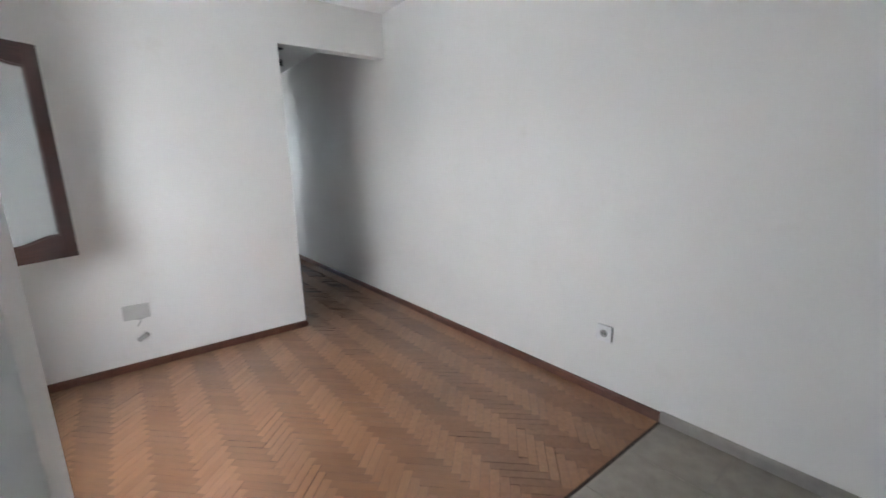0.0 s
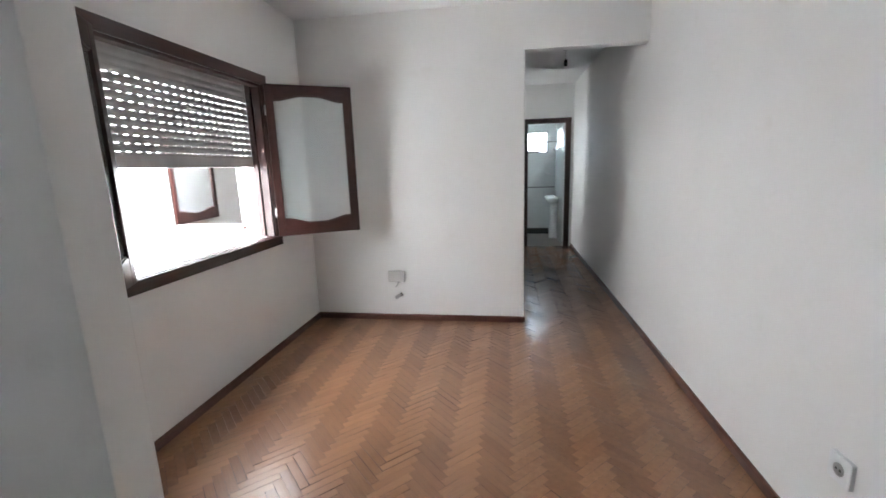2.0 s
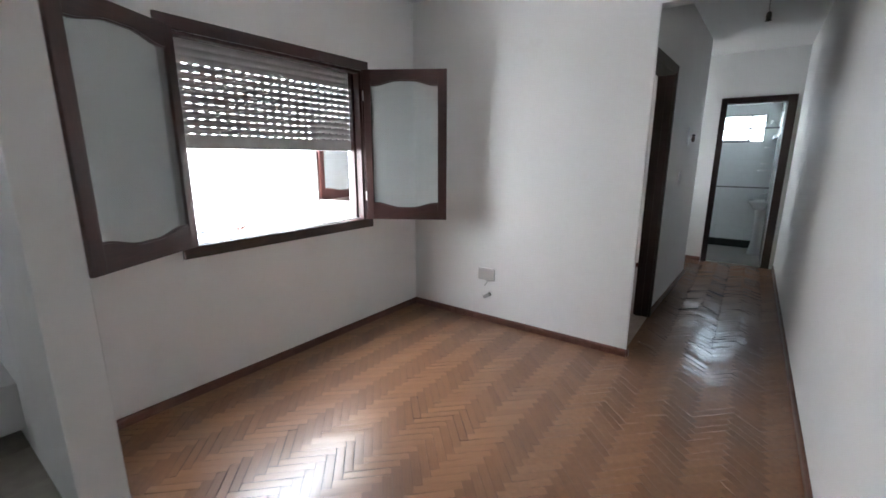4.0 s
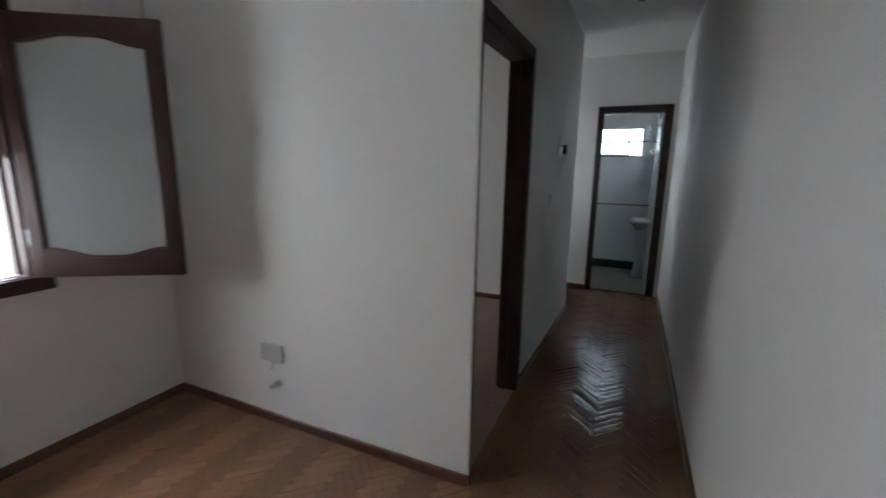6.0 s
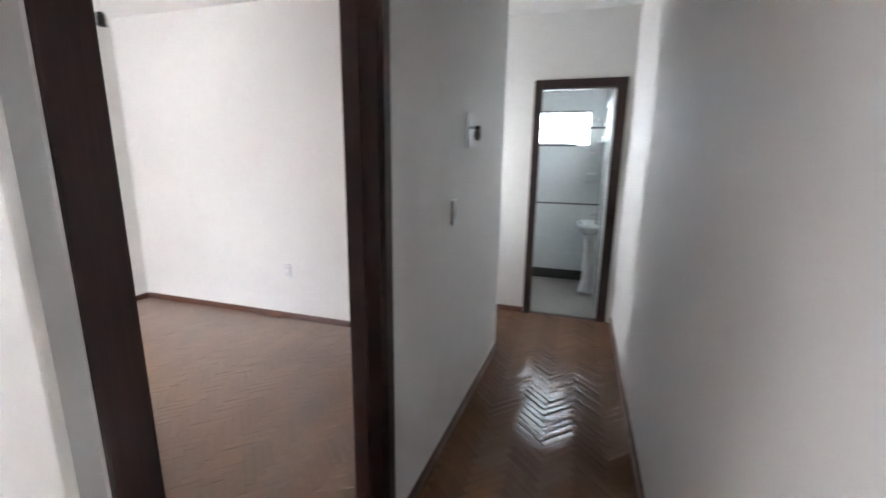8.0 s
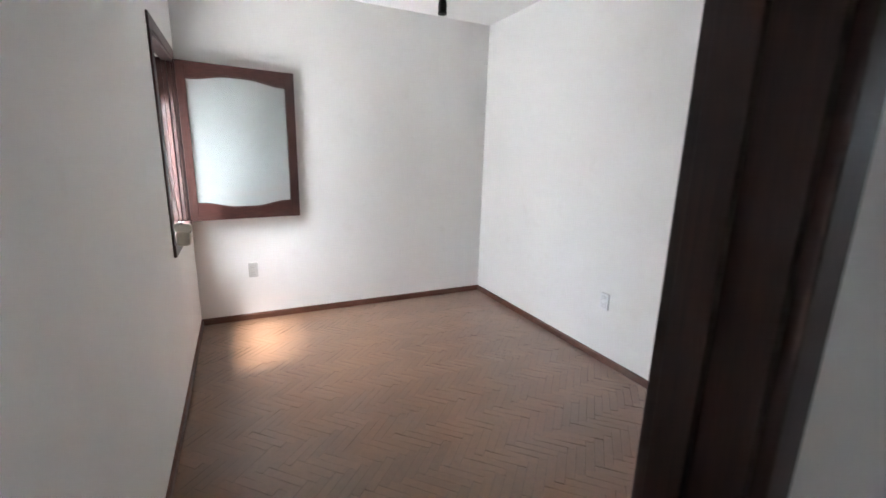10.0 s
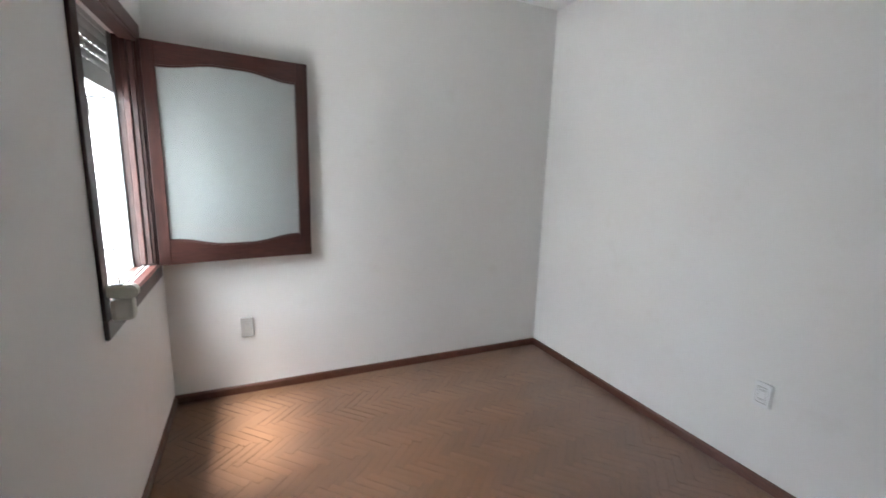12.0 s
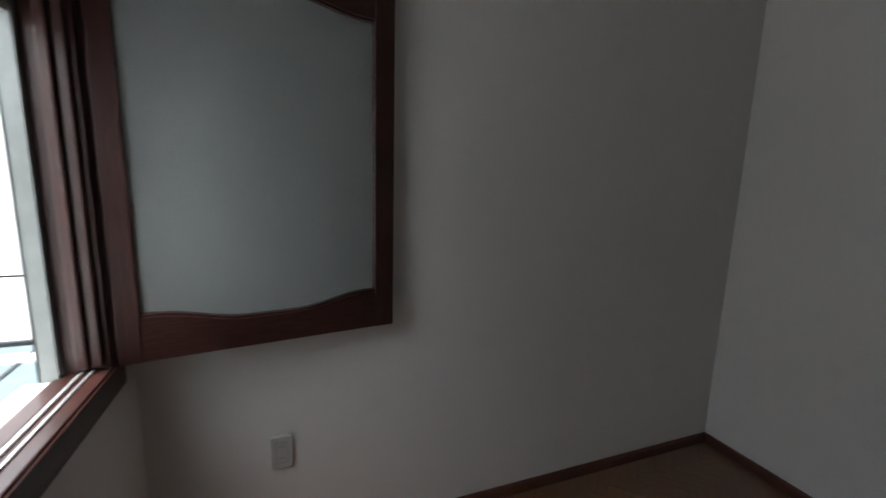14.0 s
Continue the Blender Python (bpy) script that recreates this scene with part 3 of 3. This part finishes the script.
lathe(bm, [(.004, .004), (.014, .0), (.015, -.012), (.011, -.016)], (XC + .048, 4.25, 1.562), 20)
part("collar", bm, BLACK, sconce, "dark socket collar", True)
bm = bmesh.new()
lathe(bm, [(.008, .0), (.014, -.006), (.017, -.024), (.014, -.044), (.007, -.052)], (XC + .048, 4.25, 1.546), 20)
part("socket", bm, SOCKET, sconce, "brownish lamp socket", True)

sconce.matrix_world = SKEW @ Matrix.Translation(sconce.location)

pend = thing("ceiling_bulb_holder", (-.412, 3.93, H), "bare black bulb holder hanging from the corridor ceiling", "lamp")
bm = bmesh.new()
lathe(bm, [(.045, 0), (.045, -.006), (.030, -.014), (.006, -.018)], (-.412, 3.93, H), 24)
part("ceiling_rose", bm, BLACK, pend, smooth=True)
bm = bmesh.new()
tube(bm, [(-.412, 3.93, H - .01), (-.415, 3.93, H - .06), (-.410, 3.93, H - .115)], .003)
part("cord", bm, GREYPLATE, pend)
bm = bmesh.new()
lathe(bm, [(.008, .0), (.017, -.008), (.019, -.03), (.017, -.055), (.020, -.06), (.020, -.068)], (-.410, 3.93, H - .110), 20)
part("holder", bm, BLACK, pend, smooth=True)

hung = thing("pendant_bulb_holder", (-2.67, 3.80, H), "bare grey bulb holder hanging on a thin cord in the bedroom", "lamp")
bm = bmesh.new()
lathe(bm, [(.040, 0), (.040, -.006), (.026, -.014), (.005, -.018)], (-2.67, 3.80, H), 24)
part("ceiling_rose", bm, PLASTIC, hung, smooth=True)
bm = bmesh.new()
tube(bm, [(-2.67, 3.80, H - .01), (-2.672, 3.801, H - .25), (-2.669, 3.80, 2.085)], .0022)
part("cord", bm, PLATEGREY, hung, "thin pale cord")
bm = bmesh.new()
lathe(bm, [(.006, .0), (.017, -.008), (.020, -.03), (.019, -.055), (.021, -.058), (.021, -.066), (.013, -.066), (.012, -.03)], (-2.669, 3.80, 2.09), 24)
part("holder", bm, BLACK, hung, smooth=True)

# ---- bathroom ----
YB0 = YF + .1
structure("bath_floor", BATHFLOOR, (-1.95, YF + .08, -.2, .15, YBA + .1, -.004), label="grey bathroom floor")
BWX0, BWX1, BWZ0, BWZ1 = -1.02, -.278, 1.567, 1.953
structure("wall_bath_back", PALEGROUT, (-1.95, YBA + .002, -.2, BWX0, YBA + .15, H), (BWX1, YBA + .002, -.2, XBR + .1, YBA + .15, H), (BWX0, YBA + .002, -.2, BWX1, YBA + .15, BWZ0), (BWX0, YBA + .002, BWZ1, BWX1, YBA + .15, H), label="tiled bathroom wall with a window")
SY0, SY1, SZ0, SZ1 = 6.22, 7.22, 1.62, 1.99         # high side window of the bathroom
structure("wall_bath_right", BATHTILE, (XBR, YB0, -.2, XBR + .1, YBA + .15, SZ0), (XBR, YB0, SZ1, XBR + .1, YBA + .15, H), (XBR, YB0, SZ0, XBR + .1, SY0, SZ1), (XBR, SY1, SZ0, XBR + .1, YBA + .15, SZ1), label="white tiled bathroom wall with a high window")
structure("wall_bath_left", BATHTILE, (-2.05, YB0, -.2, -1.95, YBA + .15, H), label="white tiled bathroom wall")
baseboard("baseboard_13", -1.95, YBA, -.235, YBA, -1, BATHSKIRT, .115, .012)
tagged(bpy.data.objects["baseboard_13"], "dark green tiled skirting of the bathroom")
dado = thing("tile_border", (-1, YBA, .935), "thin grey decorative tile border on the bathroom wall", "tile border", "structure")
part("border_strip", boxes((-1.95, YBA - .012, .905, XBR, YBA, .925), bevel=.003), BORDER, dado)

bwin = thing("window_3", (-.6, YBA, 1.8), "small sliding aluminium bathroom window with bright panes", "window", "structure")
fr = .016
part("window_frame", boxes((BWX0, YBA - .006, BWZ0, BWX1, YBA + .05, BWZ0 + fr), (BWX0, YBA - .006, BWZ1 - fr, BWX1, YBA + .05, BWZ1), (BWX0, YBA - .006, BWZ0 + fr, BWX0 + fr, YBA + .05, BWZ1 - fr), (BWX1 - fr, YBA - .006, BWZ0 + fr, BWX1, YBA + .05, BWZ1 - fr)), WINGREY, bwin, "grey window frame")
part("mullion", boxes((-.468, YBA - .012, BWZ0 + fr, -.448, YBA + .045, BWZ1 - fr)), WINGREY, bwin, "grey meeting stile")
part("sash_rail", boxes((BWX0 + fr, YBA + .004, BWZ0 + fr, -.468, YBA + .032, BWZ0 + fr + .024)), ALU, bwin, "pale lower rail of the sliding sash")
for a, b, low in ((BWX0 + fr, -.468, .024), (-.450, BWX1 - fr, 0)):
    p = part("pane", boxes((a, YBA + .02, BWZ0 + fr + low, b, YBA + .024, BWZ1 - fr)), BATHPANE, bwin)
    p.visible_shadow = False

swin = thing("window_4", (XBR, (SY0 + SY1) / 2, SZ0), "high frosted side window of the bathroom in a white frame", "window", "structure")
part("window_frame", boxes((XBR - .006, SY0, SZ0, XBR + .05, SY1, SZ0 + fr), (XBR - .006, SY0, SZ1 - fr, XBR + .05, SY1, SZ1), (XBR - .006, SY0, SZ0 + fr, XBR + .05, SY0 + fr, SZ1 - fr), (XBR - .006, SY1 - fr, SZ0 + fr, XBR + .05, SY1, SZ1 - fr)), BATHTILE, swin)
part("window_sill", boxes((XBR - .06, SY1 - .30, SZ0 - .02, XBR - .001, SY1, SZ0 + .03), bevel=.008), BATHTILE, swin, "white ledge below the pane")
p = part("pane", boxes((XBR + .02, SY0 + fr, SZ0 + fr, XBR + .024, SY1 - fr, SZ1 - fr)), MILKY, swin)
p.visible_shadow = False

ROD = 7.1
rod = thing("curtain_rod", (-1, ROD, 1.75), "thin steel shower curtain rod across the bathroom", "curtain rod")
bm = bmesh.new()
cyl(bm, (-1.95, ROD, 1.745), (XBR, ROD, 1.755), .011, n=14)
part("tube", bm, DULLSTEEL, rod, smooth=True)
bm = bmesh.new()
cyl(bm, (XBR - .012, ROD, 1.755), (XBR, ROD, 1.755), .022, n=18)
part("flange", bm, DULLSTEEL, rod, smooth=True)
shower = thing("shower_head", (XBR, 7.2, 1.79), "small chrome shower head on a bent arm", "shower head")
bm = bmesh.new()
tube(bm, [(XBR, 7.24, 1.775), (XBR - .03, 7.235, 1.81), (XBR - .07, 7.23, 1.845), (XBR - .085, 7.23, 1.85)], .008, 10)
part("arm", bm, STEEL, shower, smooth=True)
bm = bmesh.new()
cyl(bm, (XBR - .08, 7.23, 1.855), (XBR - .125, 7.225, 1.835), .012, .032, 18)
part("head", bm, STEEL, shower, smooth=True)
for z, w in ((1.49, .13), (1.265, .145), (1.168, .175)):
    sh = thing("corner_shelf", (XBR, YBA, z), "small white ceramic corner shelf on bathroom tiles", "shelf", "", "corner shelves in the shower")
    bm = bmesh.new()
    prism(bm, [(XBR - w, YBA - .006), (XBR - w, YBA - .04), (XBR - w * .8, YBA - .085), (XBR - w * .45, YBA - .11), (XBR, YBA - .12), (XBR, YBA - .006)], "z", z - .012, z + .008)
    part("board", bm, CHINA, sh)

basin = thing("washbasin", (-.2, 6.86, 0), "white porcelain washbasin on a plain pedestal", "washbasin")
bm = bmesh.new()
N = 28


def basin_ring(rx, ry, z, cx=-.215, cy=6.86):
    ring = []
    for i in range(N):
        c, s = math.cos(2 * math.pi * i / N), math.sin(2 * math.pi * i / N)
        ring.append(bm.verts.new((min(cx + rx * math.copysign(abs(c) ** .6, c), XBR - .001), cy + ry * math.copysign(abs(s) ** .6, s), z)))
    return ring


rings = [basin_ring(.06, .08, .640), basin_ring(.085, .14, .672), basin_ring(.115, .195, .715), basin_ring(.132, .215, .735), basin_ring(.134, .218, .762), basin_ring(.122, .20, .768), basin_ring(.088, .15, .750), basin_ring(.05, .10, .690)]
for a, b in zip(rings, rings[1:]):
    for i in range(N):
        bm.faces.new((a[i], a[(i + 1) % N], b[(i + 1) % N], b[i]))
bm.faces.new(rings[0][::-1])
bm.faces.new(rings[-1])
part("bowl", bm, CHINA, basin, smooth=True)
bm = bmesh.new()
lathe(bm, [(.095, 0), (.090, .03), (.068, .14), (.060, .40), (.064, .575), (.082, .672)], (-.19, 6.86, 0), 28)
part("pedestal", bm, CHINA, basin, smooth=True)
bm = bmesh.new()
tube(bm, [(-.155, 6.86, .755), (-.155, 6.86, .84), (-.175, 6.86, .86), (-.215, 6.86, .85), (-.22, 6.86, .835)], .010, 10)
cyl(bm, (-.155, 6.86, .855), (-.155, 6.86, .885), .016, .012, 14)
part("tap", bm, STEEL, basin, "chrome tap", True)

# ---- outside: a light well with low roofs and white walls ----
structure("ground", CONCRETE, (-400, -400, -3.4, 400, 400, -3.2), label="grey concrete ground of the yard")
structure("outer_render_west", OUTER, (XW - TH - .004, YT - .13, -3.2, XW - TH - .001, YE, WZ0 - .05), label="white rendered outside of the living room wall")
yard = thing("neighbour_wall", (-9.1, 0, -3.2), "tall white panelled wall of the neighbouring building", "wall", "structure")
for k, (za, zb) in enumerate(((-3.2, -.72), (-.69, .118), (.148, 2.235), (2.265, 4.4))):
    part("wall_panel", boxes((-9.25, -9, za, -9.1 + .01 * (k == 1), 9, zb), bevel=.01), OUTER, yard)
for z in (-.705, .133, 2.25):
    part("panel_joint", boxes((-9.24, -9, z - .03, -9.15, 9, z + .03)), GREYMETAL, yard, "dark joint between wall panels")
lowroof = thing("glazed_low_roof", (-4.4, .85, .3), "pale blue sheet roof over the yard with thin dark bars", "roof", "structure")
RX0, RX1, RZ0, RZ1 = -5.87, -5.04, .385, .347          # far and near edge of the sheet roof
for k in range(5):
    y1 = 1.97 - k * .62 + (.34 if k else 0)
    bm = bmesh.new()
    prism(bm, [(RX0, RZ0), (RX1, RZ1), (RX1, RZ1 + .012), (RX0, RZ0 + .012)], "y", y1 - (.61 if k else .27), y1)
    part("roof_sheet", bm, POLY, lowroof)
    bm = bmesh.new()
    prism(bm, [(RX0, RZ0 + .004), (RX1, RZ1 + .004), (RX1, RZ1 + .022), (RX0, RZ0 + .022)], "y", y1 - (.626 if k else .286), y1 - (.609 if k else .269))
    part("glazing_bar", bm, GREYMETAL, lowroof)
part("edge_bar", boxes((RX0 - .03, -.55, RZ0 - .03, RX0, 1.98, RZ0 + .036)), GREYMETAL, lowroof)
part("gutter_strip", boxes((RX1 + .004, -.55, .310, -4.745, 1.97, .330)), FLASHING, lowroof, "dark grey metal strip along the sheet edge")
part("parapet", boxes((-4.741, -.55, .10, XW - TH - .01, 1.97, .335), bevel=.006), OUTER, lowroof, "white parapet beside the strip")
bm = bmesh.new()
tube(bm, [(-4.86, 1.885, .352), (-4.76, 1.79, .350), (-4.64, 1.685, .348)], .011, 10)
part("pipe", bm, OUTER, lowroof, "thin white pipe lying over the strip", True)
structure("roof_support_wall", OUTER, (-5.75, -.6, -3.2, -5.62, 2.7, .40), (-5.62, -.65, -3.2, -3.05, -.56, .24), label="white wall under the low sheet roof")
tiled = thing("tiled_lean_to_roof", (-5.1, 2.3, .3), "small terracotta tiled roof beside the sheet roof", "roof", "structure")
for k in range(5):
    xa = -5.6 + k * .19
    for y0, z0, y2, z2 in ((1.99, .45, 2.17, .57), (2.17, .57, 2.44, .47)):
        bm = bmesh.new()
        prism(bm, [(y0, z0 - .03), (y2, z2 - .03), (y2, z2), (y0, z0)], "x", xa, xa + .186)
        part("roof_tile", bm, TERRA, tiled)
part("gable_wall", boxes((-5.6, 1.99, -3.2, -4.66, 2.43, .385)), OUTER, tiled)
cap = thing("roof_vent_cap", (-5.2, 2.09, .50), "small white rounded vent cap on the tiled roof", "vent")
bm = bmesh.new()
lathe(bm, [(.018, 0), (.018, .05), (.055, .05), (.062, .062), (.048, .085), (.015, .098)], (-5.2, 2.09, .49), 24)
part("cap", bm, OUTER, cap, smooth=True)
kerb = thing("terracotta_kerb", (-5.3, .78, .42), "terracotta kerb with white flashing on the low roof", "kerb", "structure")
for k in range(3):
    part("kerb_tile", boxes((-5.56 + k * .3, .66, .42 - k * .022, -5.27 + k * .3, .86, .495 - k * .022), bevel=.012), TERRA, kerb)

structure("bedroom_outer_wall", OUTER, (XB - TH, YE - .004, -3.2, XW - TH, YE - .001, BZ0 - .05), label="white rendered wall below the bedroom window")


# ---- floor tiles and parquet staves ----
def clip(poly, x0, y0, x1, y1):
    for ax, v, sg in ((0, x0, 1), (0, x1, -1), (1, y0, 1), (1, y1, -1)):
        out = []
        for i, p in enumerate(poly):
            q = poly[i - 1]
            ip, iq = sg * (p[ax] - v) >= 0, sg * (q[ax] - v) >= 0
            if ip != iq:
                t = (v - q[ax]) / (p[ax] - q[ax])
                out.append((q[0] + t * (p[0] - q[0]), q[1] + t * (p[1] - q[1])))
            if ip:
                out.append(p)
        poly = out
        if len(poly) < 3:
            return []
    return poly


L, W = 0.21, 0.042
GAP = 0.0003
S2 = math.sqrt(0.5)
rng = random.Random(7)


def stave_data(room, kind, shrunk):
    """A full stave about its centre, long side on x, top at z 0; shrunk ones leave an open joint."""
    hx, hy, c = L / 2 - GAP - shrunk * .5, W / 2 - GAP - shrunk, 0.0003
    crown = {"corridor": .0009, "living": .0003, "bedroom": .00025}[room]
    v = [(-hx, -hy, -.012), (hx, -hy, -.012), (hx, hy, -.012), (-hx, hy, -.012), (-hx, -hy, -crown - c), (hx, -hy, -crown - c), (hx, hy, -crown - c), (-hx, hy, -crown - c)]
    rows = [-1, -.6, -.2, .2, .6, 1]
    for q in rows:                       # slightly crowned from sanding, so that it glints in strips
        v += [(-hx, q * hy, -crown * q * q), (hx, q * hy, -crown * q * q)]
    f = [(8 + 2 * i, 9 + 2 * i, 11 + 2 * i, 10 + 2 * i) for i in range(5)]
    f += [(i, (i + 1) % 4, 4 + (i + 1) % 4, 4 + i) for i in range(4)]
    me = bpy.data.meshes.new("parquet_stave")
    me.from_pydata(v, [], f)
    me.polygons.foreach_set("use_smooth", [i < 5 for i in range(len(f))])
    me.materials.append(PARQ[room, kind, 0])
    me.materials.append(SUBFLOOR)      # dark sides along the joints
    me.polygons.foreach_set("material_index", [int(i >= 5) for i in range(len(f))])
    return me


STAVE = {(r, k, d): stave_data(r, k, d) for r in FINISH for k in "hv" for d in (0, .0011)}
WORN = ((-2.0, .32, .35), (-1.7, .50, .25), (-1.55, 1.12, .16), (-.62, 4.4, .35), (-.35, 4.1, .25), (-4.2, 3.05, .3), (-3.9, 2.85, .25), (-4.0, 3.6, .2))


def staves():
    """Centres, turns and kinds of a herringbone whose zigzag runs along y."""
    for m_ in range(-14, 15):
        for k in range(-140, 141):
            for kind in "hv":
                if kind == "h":
                    u, v = k * W + m_ * 2 * L + L / 2, k * W + W / 2
                else:
                    u, v = k * W + m_ * 2 * L + L + W / 2, k * W + W - L / 2
                yield (-0.42 + (u - v) * S2, 2.6 + (u + v) * S2, 45 if kind == "h" else 135, kind)


ALL = list(staves())


def lay(name, label, rects, near):
    """Staves of one room: those in the stretch near as pieces of their own, the rest joined."""
    root = thing(name, (0, 0, 0), label, "floor", "structure")
    room = name.split("_")[1]
    joined = {"h": ([], []), "v": ([], [])}
    tops = {"h": [], "v": []}
    count = 0
    for x, y, turn, kind in ALL:
        c, s = math.cos(radians(turn)), math.sin(radians(turn))
        hx, hy = L / 2 - GAP, W / 2 - GAP
        quad = [(x + a * c - b * s, y + a * s + b * c) for a, b in ((-hx, -hy), (hx, -hy), (hx, hy), (-hx, hy))]
        for r in rects:
            poly = clip(quad, *r)
            if not poly:
                continue
            dz, tx, ty = rng.uniform(-.0004, .0002), rng.gauss(0, {"corridor": .028, "living": .015, "bedroom": .007}[room]), rng.gauss(0, .005)
            full = all(r[0] <= p[0] <= r[2] and r[1] <= p[1] <= r[3] for p in quad)
            if full and count < 300 and near[0] < x < near[2] and near[1] < y < near[3]:
                gone = .0011 if rng.random() < .6 and any(math.hypot(x - a, y - b) < d for a, b, d in WORN) else 0
                ob = new("parquet_stave", STAVE[room, kind, gone])
                ob.parent = root
                ob.matrix_basis = Matrix.LocRotScale((x, y, dz), Euler((tx, ty, radians(turn))), None)
                count += 1
                continue
            vs, fs = joined[kind]
            o, n = len(vs), len(poly)
            cx, cy = sum(p[0] for p in poly) / n, sum(p[1] for p in poly) / n
            top = [(cx + (p[0] - cx) * .998, cy + (p[1] - cy) * .998) for p in poly]

            def lift(p):
                a, b = (p[0] - x) * c + (p[1] - y) * s, -(p[0] - x) * s + (p[1] - y) * c
                return dz + b * tx - a * ty
            vs += [(p[0], p[1], -.012) for p in poly] + [(p[0], p[1], lift(p) - .0003) for p in poly] + [(p[0], p[1], lift(p)) for p in top]
            fs.append(tuple(o + 2 * n + i for i in range(n)))
            tops[kind] += [0] + [1, 1] * n
            for i in range(n):
                j = (i + 1) % n
                fs += [(o + i, o + j, o + n + j, o + n + i), (o + n + i, o + n + j, o + 2 * n + j, o + 2 * n + i)]
    for kind, (vs, fs) in joined.items():
        if vs:
            me = bpy.data.meshes.new("parquet_field")
            me.from_pydata(vs, [], fs)
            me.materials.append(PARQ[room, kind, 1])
            me.materials.append(SUBFLOOR)
            me.polygons.foreach_set("material_index", tops[kind])
            ob = new("parquet_field", me)
            ob.parent = root
            tagged(ob, "", "", "", "stuff")
    return root


lay("floor_living", "worn herringbone parquet floor in brown hardwood", [(XW, YT + .006, 0, YE)], (-2.5, 0, -1.0, 1.75))
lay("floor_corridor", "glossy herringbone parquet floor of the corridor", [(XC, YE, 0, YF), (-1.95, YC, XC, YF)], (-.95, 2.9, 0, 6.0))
lay("floor_bedroom", "worn herringbone parquet floor of the bedroom", [(XB, YS, XC, YN)], (-4.45, 2.65, -2.4, 4.4))

TS = 0.33
for i in range(14):
    for j in range(11):
        x0, y1 = -i * TS, YT - .008 - j * TS
        if x0 - TS < TX0 or y1 - TS < TY0:
            continue
        bm = boxes((x0 - TS + .0015, y1 - TS + .0015, -.012, x0 - .0015, y1 - .0015, 0))
        part("floor_tile", bm, TILE, tfloor)
BT = 0.2
for i in range(10):
    for j in range(13):
        x1, z0 = XBR - i * BT, .122 + j * BT
        x0, z1 = max(x1 - BT, -1.95), min(z0 + BT, H)
        if x0 > x1 - .02 or z1 - z0 < .02:
            continue
        cut = [(x0, z0, x1, z1)]
        if x0 < BWX1 and x1 > BWX0 and z0 < BWZ1 and z1 > BWZ0:
            cut = []
            if x1 > BWX1:
                cut.append((BWX1, z0, x1, z1))
            if x0 < BWX0:
                cut.append((x0, z0, BWX0, z1))
            a, b = max(x0, BWX0), min(x1, BWX1)
            if z1 > BWZ1:
                cut.append((a, BWZ1, b, z1))
            if z0 < BWZ0:
                cut.append((a, z0, b, BWZ0))
        for a, c, b, d in cut:
            if b - a > .01 and d - c > .01:
                part("wall_tile", boxes((a + .001, YBA - .005, c + .001, b - .001, YBA + .004, d - .001)), BATHTILE, bpy.data.objects["wall_bath_back"])
